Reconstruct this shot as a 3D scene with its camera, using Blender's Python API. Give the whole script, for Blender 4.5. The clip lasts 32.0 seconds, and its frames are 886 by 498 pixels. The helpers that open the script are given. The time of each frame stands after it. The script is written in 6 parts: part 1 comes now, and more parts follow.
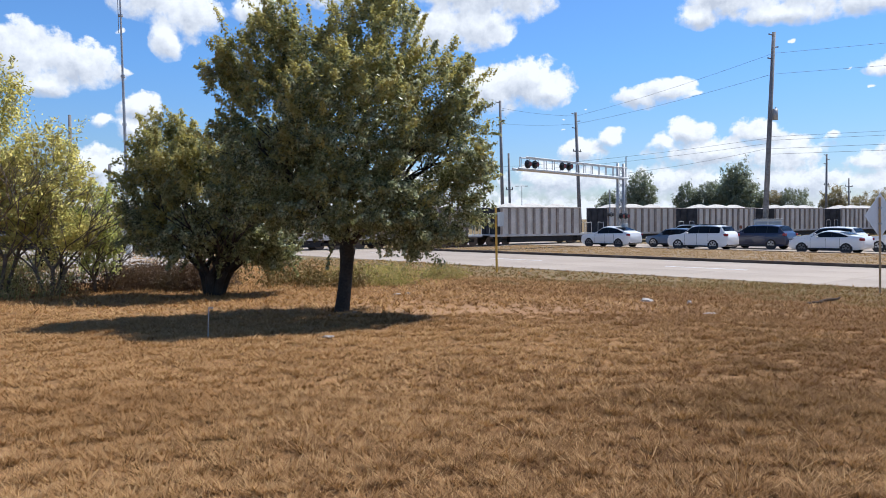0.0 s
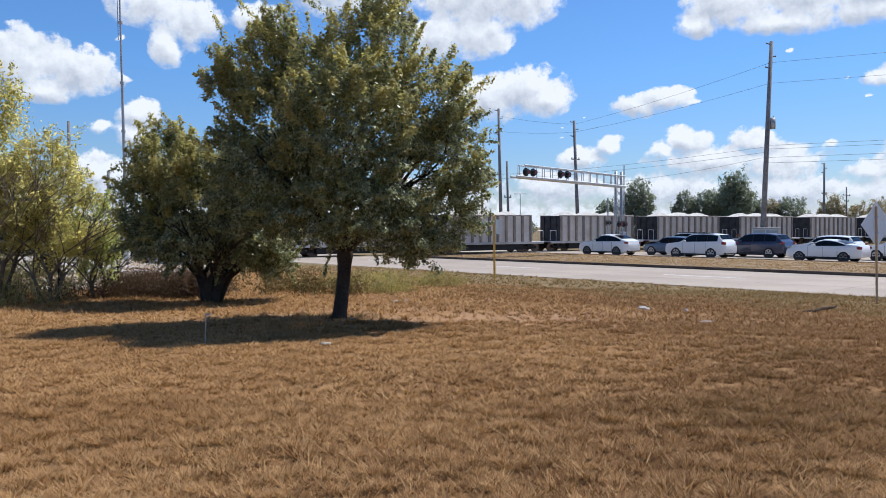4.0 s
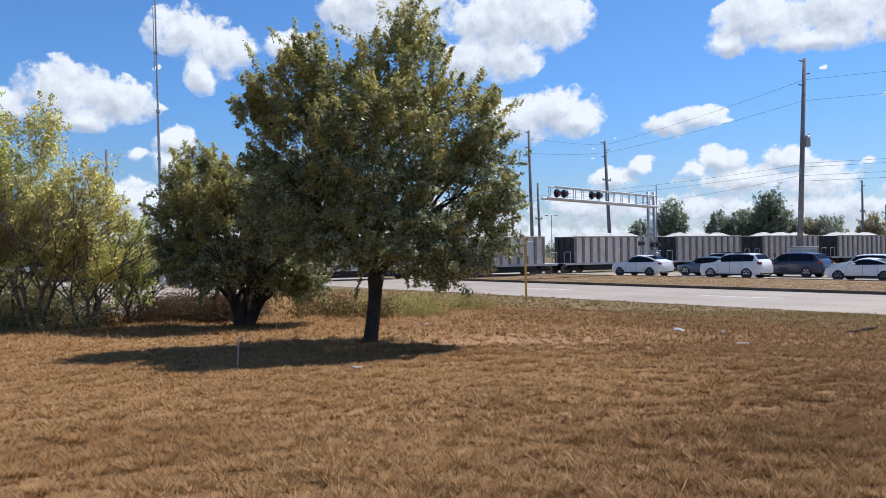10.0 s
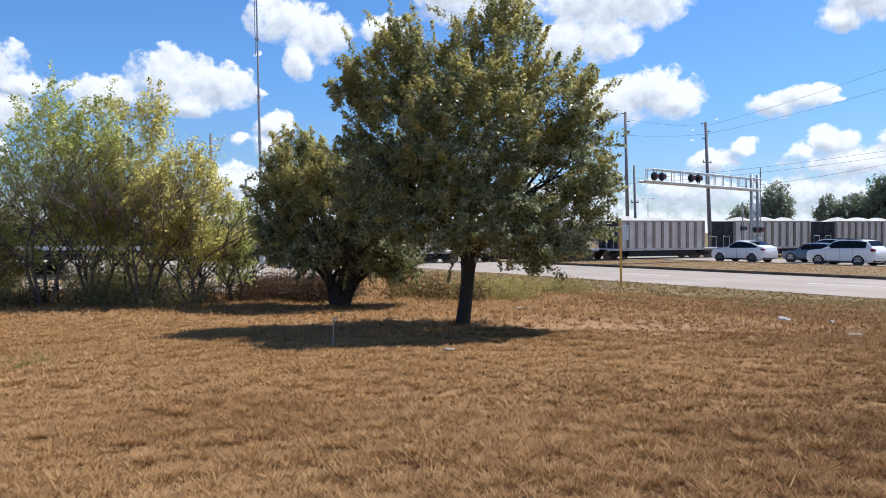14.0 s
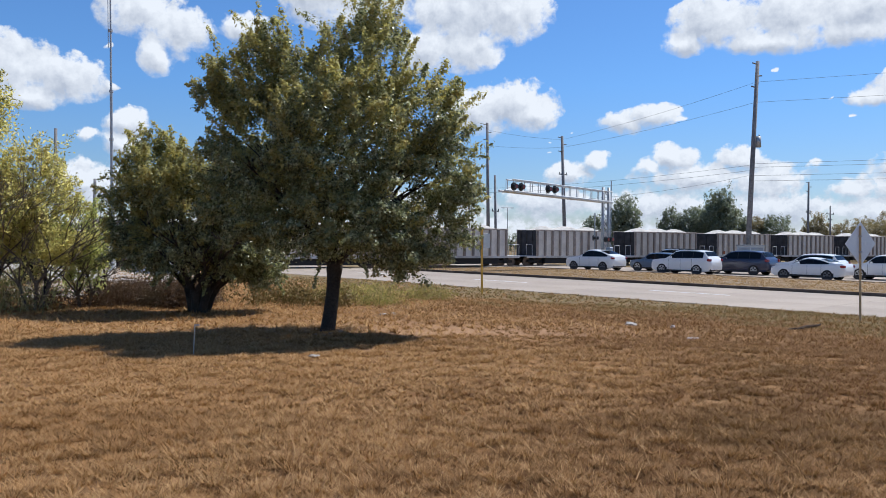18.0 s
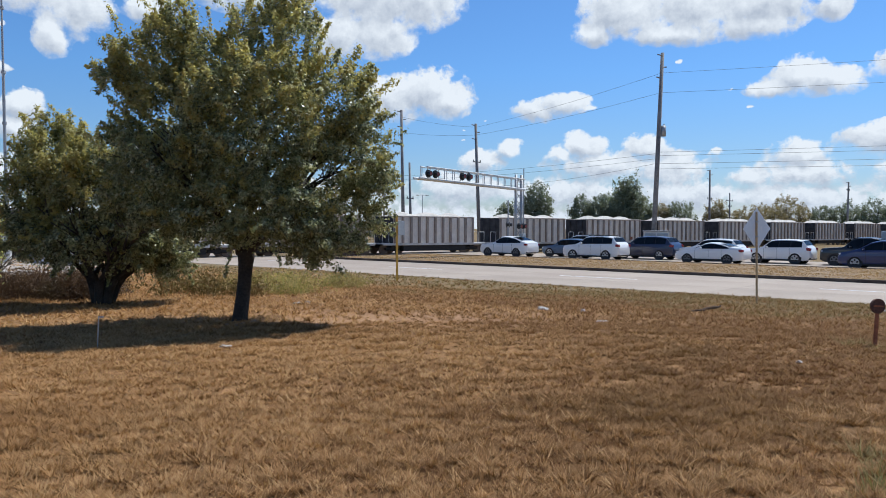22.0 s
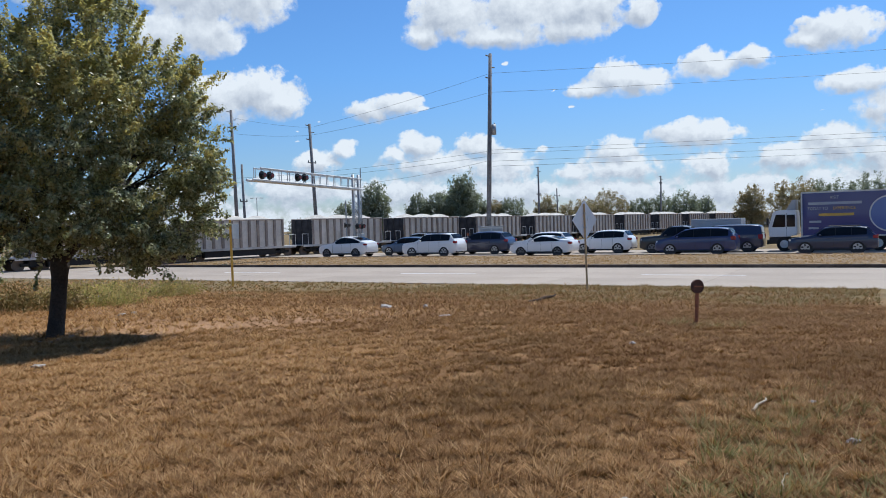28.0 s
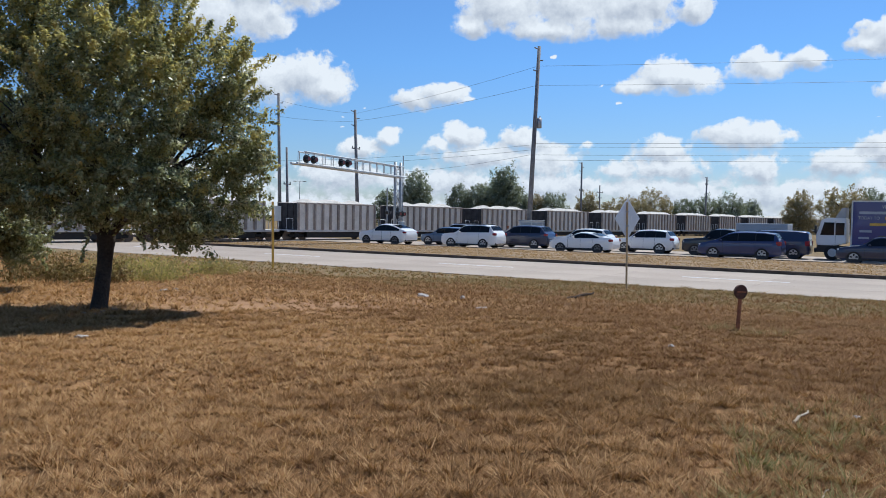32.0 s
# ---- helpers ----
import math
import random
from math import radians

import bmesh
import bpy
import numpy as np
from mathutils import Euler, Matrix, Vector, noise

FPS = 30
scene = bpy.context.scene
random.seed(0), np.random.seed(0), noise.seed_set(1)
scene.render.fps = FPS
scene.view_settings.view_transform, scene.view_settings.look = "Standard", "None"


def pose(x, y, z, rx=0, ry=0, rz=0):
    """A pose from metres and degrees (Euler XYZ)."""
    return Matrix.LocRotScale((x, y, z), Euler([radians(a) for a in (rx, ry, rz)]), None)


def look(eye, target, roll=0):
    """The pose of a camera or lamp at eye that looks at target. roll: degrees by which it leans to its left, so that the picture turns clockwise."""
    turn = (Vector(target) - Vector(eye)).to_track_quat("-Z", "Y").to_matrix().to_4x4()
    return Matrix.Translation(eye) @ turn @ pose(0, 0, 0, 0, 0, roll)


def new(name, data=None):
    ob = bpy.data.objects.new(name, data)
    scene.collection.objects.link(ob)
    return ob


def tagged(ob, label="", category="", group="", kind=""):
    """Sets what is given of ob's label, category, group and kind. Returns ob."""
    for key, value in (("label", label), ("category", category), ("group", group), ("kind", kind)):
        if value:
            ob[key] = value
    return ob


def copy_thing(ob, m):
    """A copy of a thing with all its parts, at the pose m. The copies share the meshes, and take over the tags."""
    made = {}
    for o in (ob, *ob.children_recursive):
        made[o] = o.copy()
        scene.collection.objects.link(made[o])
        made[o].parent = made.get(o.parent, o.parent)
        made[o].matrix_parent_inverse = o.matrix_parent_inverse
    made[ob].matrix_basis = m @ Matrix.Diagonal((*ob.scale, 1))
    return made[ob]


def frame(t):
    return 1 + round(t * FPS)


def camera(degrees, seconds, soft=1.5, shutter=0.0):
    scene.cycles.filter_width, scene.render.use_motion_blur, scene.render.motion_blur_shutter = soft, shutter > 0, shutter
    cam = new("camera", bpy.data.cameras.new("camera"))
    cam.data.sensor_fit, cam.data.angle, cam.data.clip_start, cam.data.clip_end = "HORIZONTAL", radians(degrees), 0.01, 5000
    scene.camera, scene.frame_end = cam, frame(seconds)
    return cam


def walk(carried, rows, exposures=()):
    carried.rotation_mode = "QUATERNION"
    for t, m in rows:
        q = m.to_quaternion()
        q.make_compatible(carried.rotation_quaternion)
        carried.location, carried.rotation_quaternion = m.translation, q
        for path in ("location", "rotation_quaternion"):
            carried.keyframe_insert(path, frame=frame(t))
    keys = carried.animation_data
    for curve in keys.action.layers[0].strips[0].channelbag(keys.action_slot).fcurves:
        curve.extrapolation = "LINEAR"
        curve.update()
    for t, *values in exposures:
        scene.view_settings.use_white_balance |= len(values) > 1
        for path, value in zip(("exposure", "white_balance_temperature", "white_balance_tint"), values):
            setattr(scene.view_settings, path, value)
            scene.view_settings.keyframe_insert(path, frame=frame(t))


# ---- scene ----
cam = camera(58.86, 32.0, 0.9)
EYE = 2.35
# seconds, x, y, z from the first eye, yaw, pitch, roll
PATH = [
    (0.0, -0.000, 0.000, 0.000, 0.00, -2.14, 0.40),
    (0.5, 0.001, -0.001, 0.010, -0.76, -2.30, -0.09),
    (1.0, 0.010, -0.020, 0.000, -1.77, -2.05, -1.07),
    (1.5, 0.020, -0.057, 0.006, -2.47, -2.01, -0.57),
    (2.0, 0.034, -0.031, 0.007, -2.12, -2.01, 0.01),
    (2.5, 0.044, -0.042, 0.001, -1.60, -1.95, 0.03),
    (4.5, 0.014, -0.034, 0.001, 0.97, -1.14, 0.17),
    (5.0, 0.015, -0.026, 0.003, 2.84, 1.80, 0.45),
    (5.5, 0.013, 0.013, 0.008, 5.29, -0.54, 2.23),
    (6.0, 0.013, 0.052, 0.008, 6.48, -1.45, 1.67),
    (6.5, 0.013, 0.036, -0.001, 8.03, -1.91, 1.39),
    (7.0, 0.015, 0.027, 0.007, 9.56, -1.85, 1.40),
    (7.5, 0.025, -0.022, -0.004, 10.25, -1.59, 1.56),
    (8.0, 0.028, -0.025, 0.005, 8.34, -1.41, 1.35),
    (8.5, 0.037, -0.026, 0.014, 4.40, -0.35, 1.29),
    (9.0, 0.038, -0.007, 0.009, 2.29, 0.81, 1.12),
    (9.5, 0.041, -0.048, 0.003, 2.14, 0.68, 0.73),
    (10.0, 0.035, -0.017, 0.005, 2.16, 0.06, 0.78),
    (10.5, 0.040, -0.015, 0.008, 2.80, -0.65, 0.83),
    (11.0, 0.034, -0.009, 0.003, 3.51, -1.18, 0.76),
    (11.5, 0.034, 0.010, 0.001, 3.99, -1.79, 0.68),
    (12.0, 0.025, -0.003, 0.003, 3.93, -1.74, 0.63),
    (12.5, 0.028, 0.005, -0.005, 3.71, -1.62, 0.59),
    (13.0, 0.019, 0.032, 0.001, 4.38, -1.56, 0.65),
    (13.5, 0.014, 0.060, -0.007, 6.93, -1.23, 0.53),
    (15.5, -0.011, -0.030, 0.023, 10.41, -1.06, 0.00),
    (16.0, -0.035, -0.055, 0.008, 3.93, -1.56, -1.15),
    (16.5, -0.038, -0.055, 0.015, -2.49, -2.37, -1.70),
    (17.0, -0.065, -0.082, 0.010, -1.23, -1.75, -1.39),
    (17.5, -0.049, -0.072, 0.020, -0.57, -1.11, -0.95),
    (18.0, -0.033, -0.076, 0.016, -1.09, -0.66, -0.60),
    (18.5, -0.029, -0.079, 0.019, -1.34, -0.45, -0.42),
    (19.0, -0.023, -0.098, 0.016, -1.64, -0.50, 0.05),
    (19.5, -0.018, -0.086, 0.022, -2.33, -0.50, 0.52),
    (20.0, -0.025, -0.101, 0.009, -3.59, -0.65, 0.50),
    (20.5, -0.011, -0.092, 0.020, -5.70, -1.20, 0.31),
    (21.0, -0.014, -0.097, 0.015, -7.29, -1.26, 0.42),
    (21.5, -0.001, -0.075, 0.017, -8.68, -1.48, 0.28),
    (22.0, -0.024, -0.088, 0.010, -7.28, -1.53, -0.28),
    (22.5, -0.037, -0.101, 0.006, -5.55, -0.54, -0.57),
    (23.0, -0.029, -0.118, 0.011, -5.17, 0.32, -0.24),
    (23.5, -0.020, -0.104, 0.021, -5.38, 0.32, 0.36),
    (24.0, -0.022, -0.074, 0.004, -5.73, -0.32, 0.35),
    (24.5, 0.014, -0.056, 0.007, -5.75, -1.83, 0.12),
    (25.0, 0.049, -0.047, 0.006, -4.91, 0.06, 0.61),
    (25.5, 0.045, -0.026, -0.008, -5.06, 0.22, 0.99),
    (26.0, 0.012, 0.033, -0.013, -8.27, 0.80, 1.22),
    (26.5, -0.022, 0.051, -0.024, -13.32, 0.15, 1.47),
    (28.5, 0.015, 0.181, -0.053, -19.04, -2.34, 1.54),
    (29.0, 0.009, 0.182, -0.048, -17.85, -3.01, 0.18),
    (29.5, 0.013, 0.202, -0.050, -17.52, -3.20, -0.92),
    (30.0, 0.017, 0.210, -0.052, -17.59, -2.87, -1.02),
    (30.5, 0.015, 0.207, -0.054, -17.15, -2.27, -0.93),
    (31.0, 0.015, 0.215, -0.055, -16.31, -2.12, -1.14),
    (31.5, 0.007, 0.209, -0.056, -15.94, -2.19, -1.27),
    (32.0, 0.006, 0.205, -0.044, -16.15, -2.29, -1.05),
]
walk(cam, [(t, pose(x, y, EYE + z, 90 + pitch, 0, yaw) @ pose(0, 0, 0, 0, 0, -roll)) for t, x, y, z, yaw, pitch, roll in PATH],
     [(0.0, 0.37, 5980, 10), (4.5, 0.24, 5940, 10), (5.2, 0.23, 5900, 10), (7.0, 0.48, 5860, 10), (9.0, 0.2, 5900, 10), (10.0, 0.23, 5900, 10), (12.0, 0.32, 5900, 10), (16.0, 0.42, 5960, 10), (17.0, 0.24, 5960, 10), (19.0, 0.17, 5960, 9), (26.0, 0.1, 5880, 7), (32.0, 0.13, 5900, 7)])

# ---- world and sun ----
SUN_AZ, SUN_EL = 53.0, 57.0
world = bpy.data.worlds.new("sky")
scene.world = world
world.use_nodes = True
WT = world.node_tree
for nd in list(WT.nodes):
    WT.nodes.remove(nd)


def wnode(kind, **vals):
    nd = WT.nodes.new(kind)
    for k, v in vals.items():
        if k == "op":
            nd.operation = v
        elif k == "ins":
            for i, s in v.items():
                if hasattr(s, "is_linked"):
                    WT.links.new(s, nd.inputs[i])
                else:
                    nd.inputs[i].default_value = s
    return nd


def wmath(op, a, b=0.0, c=0.0):
    return wnode("ShaderNodeMath", op=op, ins={0: a, 1: b, 2: c}).outputs[0]


def wvec(op, a, b=(0, 0, 0), c=(0, 0, 0)):
    nd = wnode("ShaderNodeVectorMath", op=op, ins={0: a, 1: b, 2: c})
    return nd.outputs["Value"] if op == "LENGTH" else nd.outputs[0]


sky = wnode("ShaderNodeTexSky")
sky.sky_type, sky.sun_disc = "NISHITA", False
sky.sun_elevation, sky.sun_rotation = radians(SUN_EL), radians(SUN_AZ)
sky.air_density, sky.dust_density, sky.ozone_density = 1.0, 0.3, 3.0
geo_dir = wnode("ShaderNodeTexCoord").outputs["Generated"]
sep = wnode("ShaderNodeSeparateXYZ", ins={0: geo_dir})
az = wmath("MULTIPLY", wmath("ARCTAN2", sep.outputs[0], sep.outputs[1]), 57.29578)
el = wmath("MULTIPLY", wmath("ARCSINE", sep.outputs[2]), 57.29578)
sphere_pt = wnode("ShaderNodeCombineXYZ", ins={0: az, 1: el, 2: 0.0}).outputs[0]
warp_n = wnode("ShaderNodeTexNoise", ins={"Vector": sphere_pt, "Scale": 0.5, "Detail": 4.0, "Roughness": 0.55})
warp = wvec("MULTIPLY", wvec("SUBTRACT", warp_n.outputs["Color"], (0.5, 0.5, 0.5)), (1.7, 1.0, 0.0))
sky_pt = wvec("ADD", sphere_pt, warp)
CLOUDS = []


def cloud(a, e, w, h):
    CLOUDS.append((a, e, w, h))


def clouds_here():
    """Puffs of the day's cumulus clouds: azimuth, elevation, half width, half height, in degrees."""
    cloud(-32.2, 9.5, 2.47, 1.18); cloud(-27.6, 10.8, 2.91, 1.96); cloud(-24.4, 10.3, 2.39, 1.53); cloud(-26.5, 8.8, 1.89, 0.77); cloud(-21.9, 10.1, 0.95, 0.39)
    cloud(-23.4, 6.8, 1.06, 0.59); cloud(-20.8, 7.7, 1.51, 1.03); cloud(-21, 6.3, 1.43, 0.88); cloud(-38.6, 8.2, 2.38, 1.34); cloud(-37.4, 9.6, 1.95, 0.71)
    cloud(-38.9, 5.7, 1.27, 1.07); cloud(-20.2, 15.1, 2.36, 1.72); cloud(-17.7, 14.1, 2.15, 1.76); cloud(-19.1, 12.2, 1.15, 1.15); cloud(-22.1, 12.6, 0.6, 0.38)
    cloud(-13.1, 14.5, 1.7, 1.01); cloud(-6.9, 17.5, 3.94, 2.36); cloud(-9, 17, 1.98, 1.99); cloud(-3.8, 17.9, 2.5, 2.28); cloud(1.8, 16.3, 3.8, 2.31)
    cloud(5.5, 16.2, 3.25, 2.14); cloud(2.6, 13.6, 2.55, 1.57); cloud(-0.3, 13.6, 1.86, 1.5); cloud(6.2, 9.9, 3.03, 1.67); cloud(3.4, 9.3, 2.45, 1.53)
    cloud(7.7, 9.2, 1.68, 1.27); cloud(13.9, 8.4, 1.63, 0.8); cloud(15.9, 8.9, 1.71, 0.96); cloud(17.7, 8.5, 0.89, 0.39); cloud(10.2, 7.6, 0.36, 0.23)
    cloud(19.8, 14.9, 2.98, 1.71); cloud(25.1, 14.9, 4.37, 2.15); cloud(29.5, 15, 2.95, 1.8); cloud(18, 13.7, 1.61, 0.85); cloud(23.5, 13.4, 3.47, 0.76)
    cloud(28.7, 13.5, 2.91, 0.88); cloud(33.5, 14.4, 1.19, 1.06); cloud(23.8, 11.5, 0.5, 0.34); cloud(31.6, 10.1, 1.75, 1.23); cloud(30, 9.5, 1.89, 0.62)
    cloud(33.3, 9.7, 2.38, 0.99); cloud(37.8, 10.5, 1.91, 1.11); cloud(40.9, 10.8, 1.34, 0.87); cloud(45.8, 11.9, 2.54, 1.21); cloud(44.4, 11.6, 1.5, 0.7)
    cloud(47.1, 8.6, 2.49, 0.84); cloud(27.2, 9.5, 0.48, 0.23); cloud(28.7, 8.3, 0.56, 0.27); cloud(45, 6.8, 0.53, 0.22); cloud(36.9, 5.9, 3.16, 1)
    cloud(26.5, 5.3, 1.13, 0.44); cloud(17.3, 5.9, 1.64, 0.97); cloud(15.6, 5.3, 0.82, 0.73); cloud(21.9, 5.7, 1.84, 0.93); cloud(18.9, 4.5, 3.9, 1.22)
    cloud(23.2, 4.3, 2.94, 1.38); cloud(12, 5.8, 1.13, 0.68); cloud(10, 4.9, 1.84, 0.88); cloud(8.7, 7.1, 0.4, 0.2); cloud(8.7, 6.3, 0.63, 0.2)
    cloud(31.7, 5, 1.95, 1.11); cloud(31.9, 3.8, 3.71, 0.99); cloud(28.9, 3.5, 1.6, 0.8); cloud(37.9, 3.7, 2.02, 1.16); cloud(45.8, 4.7, 2.36, 1.38)
    cloud(42.9, 4, 2.75, 1.04); cloud(48, 3.9, 1.26, 1.07); cloud(16, 2.5, 4.92, 1.23); cloud(24.2, 2.3, 4.9, 1.31); cloud(8.7, 2.9, 3.97, 1.29)
    cloud(32, 1.9, 5.08, 1.28); cloud(39.6, 1.9, 4.33, 1.31); cloud(46.4, 2, 3.57, 1.46); cloud(-23.5, 3.6, 3.2, 1.6); cloud(-12, 3, 7, 1.6)
    cloud(-2, 2.4, 6, 1.5); cloud(51, 6.5, 4, 2); cloud(52, 2.8, 6, 2); cloud(60, 9, 7, 2.5); cloud(-42, 11, 5, 2)
    cloud(-60, 12, 8, 3.5); cloud(120, 25, 14, 6); cloud(-120, 20, 14, 6); cloud(175, 30, 16, 7); cloud(-20.4, 40, 12, 5)
    cloud(70, 45, 14, 6)


clouds_here()


def puffs_at(pt):
    """How far outside the nearest puff a point of the sky is: 0 in its middle, 1 on its skin."""
    near = None
    for a, e, w, h in CLOUDS:
        d = wvec("LENGTH", wvec("MULTIPLY_ADD", pt, (1 / w, 1 / h, 0), (-a / w, -e / h, 0)))
        if h < 0.6:
            d = wmath("ADD", d, 0.98 - 1.2 * h)  # small wisps are thin
        near = d if near is None else wmath("SMOOTH_MIN", near, d, 0.3)
    return near


def fbm(pt, scale, detail, rough):
    return wnode("ShaderNodeTexNoise", ins={"Vector": pt, "Scale": scale, "Detail": detail, "Roughness": rough}).outputs[0]


def heaps(pt, scale):
    nd = wnode("ShaderNodeTexVoronoi", ins={"Vector": pt, "Scale": scale, "Detail": 3.0, "Roughness": 0.55, "Lacunarity": 2.3})
    nd.normalize = True
    return nd.outputs["Distance"]


SUNWARD = (0.25, 0.55, 0.0)
# a broken bank of far clouds lies along the horizon
bank = wnode("ShaderNodeMapRange", ins={0: el, 1: 0.0, 2: 4.2, 3: 0.5, 4: 1.35}).outputs[0]
core, core_up = wmath("SMOOTH_MIN", puffs_at(sky_pt), bank, 0.25), puffs_at(wvec("ADD", sky_pt, SUNWARD))
heap_pt = wvec("ADD", sphere_pt, wvec("MULTIPLY", warp, (0.5, 0.5, 0.0)))
down = wnode("ShaderNodeMapRange", ins={0: el, 1: 8.0, 2: 4.0, 3: 0.0, 4: 1.0}).outputs[0]


def skin(pt):
    """The cauliflower relief of the clouds: large heaps, and smaller ones toward the horizon."""
    far = wmath("MULTIPLY", heaps(wvec("MULTIPLY", pt, (1.0, 1.3, 1.0)), 1.15), down)
    return wmath("ADD", wmath("MULTIPLY", heaps(pt, 0.62), wmath("SUBTRACT", 1.0, wmath("MULTIPLY", down, 0.55))), far)


relief, relief_up = skin(heap_pt), skin(wvec("ADD", heap_pt, SUNWARD))
frays = wmath("SUBTRACT", fbm(sphere_pt, 0.9, 7.0, 0.56), 0.5)
clear = wmath("MULTIPLY", wmath("MAXIMUM", wmath("SUBTRACT", core, 1.12), 0.0), 2.5)
field = wmath("ADD", wmath("ADD", wmath("ADD", core, clear), wmath("MULTIPLY", frays, 1.6)), wmath("MULTIPLY", wmath("SUBTRACT", relief, 0.33), 0.95))
# moving sunward leaves the cloud at its crown and enters it at its base
crown = wmath("SUBTRACT", core_up, core)
thin = wnode("ShaderNodeMapRange", ins={0: crown, 1: 0.25, 2: -0.45, 3: 0.13, 4: 0.4}).outputs[0]
cover = wnode("ShaderNodeMapRange", ins={0: field, 1: wmath("ADD", thin, 1.0), 2: wmath("SUBTRACT", 0.9, thin), 3: 0.0, 4: 1.0})
cover.interpolation_type = "SMOOTHSTEP"
cover = cover.outputs[0]
bulge = wmath("MULTIPLY", wmath("SUBTRACT", relief_up, relief), 1.9)
shade_n = wmath("MULTIPLY", wmath("SUBTRACT", fbm(sphere_pt, 0.45, 4.0, 0.55), 0.5), 1.6)
rim = wmath("MULTIPLY", wmath("SUBTRACT", core, 0.55), 0.35)
lit = wnode("ShaderNodeMapRange", ins={0: wmath("ADD", wmath("ADD", wmath("MULTIPLY", crown, 1.3), bulge), wmath("ADD", shade_n, rim)), 1: -0.65, 2: 0.5, 3: 0.0, 4: 1.0}).outputs[0]
cloud_col = wnode("ShaderNodeMix")
cloud_col.data_type = "RGBA"
WT.links.new(lit, cloud_col.inputs["Factor"])
cloud_col.inputs[6].default_value = (6.3, 6.75, 7.6, 1)
cloud_col.inputs[7].default_value = (11.0, 11.15, 11.3, 1)
sky_gain = wnode("ShaderNodeMix")
sky_gain.data_type, sky_gain.blend_type = "RGBA", "MULTIPLY"
sky_gain.inputs["Factor"].default_value = 1.0
WT.links.new(sky.outputs[0], sky_gain.inputs[6])
tint = wnode("ShaderNodeMix")
tint.data_type = "RGBA"
WT.links.new(wnode("ShaderNodeMapRange", ins={0: el, 1: 0.0, 2: 11.0, 3: 0.0, 4: 1.0}).outputs[0], tint.inputs["Factor"])
tint.inputs[6].default_value, tint.inputs[7].default_value = (0.92, 0.96, 1.12, 1), (0.84, 1.17, 1.52, 1)
WT.links.new(tint.outputs[2], sky_gain.inputs[7])
hazy = wnode("ShaderNodeMix")
hazy.data_type = "RGBA"
WT.links.new(wnode("ShaderNodeMapRange", ins={0: el, 1: 5.0, 2: 0.5, 3: 0.0, 4: 0.3}).outputs[0], hazy.inputs["Factor"])
WT.links.new(cloud_col.outputs[2], hazy.inputs[6])
hazy.inputs[7].default_value = (7.6, 8.3, 9.2, 1)
mixed = wnode("ShaderNodeMix")
mixed.data_type = "RGBA"
WT.links.new(cover, mixed.inputs["Factor"])
WT.links.new(sky_gain.outputs[2], mixed.inputs[6])
WT.links.new(hazy.outputs[2], mixed.inputs[7])
bg = wnode("ShaderNodeBackground", ins={0: mixed.outputs[2], 1: 0.071})
WT.links.new(bg.outputs[0], wnode("ShaderNodeOutputWorld").inputs[0])

sun = new("sun", bpy.data.lights.new("sun", "SUN"))
sun.data.energy, sun.data.angle, sun.data.color = 5.0, radians(0.6), (1.0, 0.95, 0.87)
SUN_DIR = Vector((math.cos(radians(SUN_EL)) * math.sin(radians(SUN_AZ)), math.cos(radians(SUN_EL)) * math.cos(radians(SUN_AZ)), math.sin(radians(SUN_EL))))
sun.matrix_world = look(SUN_DIR * 50, (0, 0, 0))

# ---- materials ----


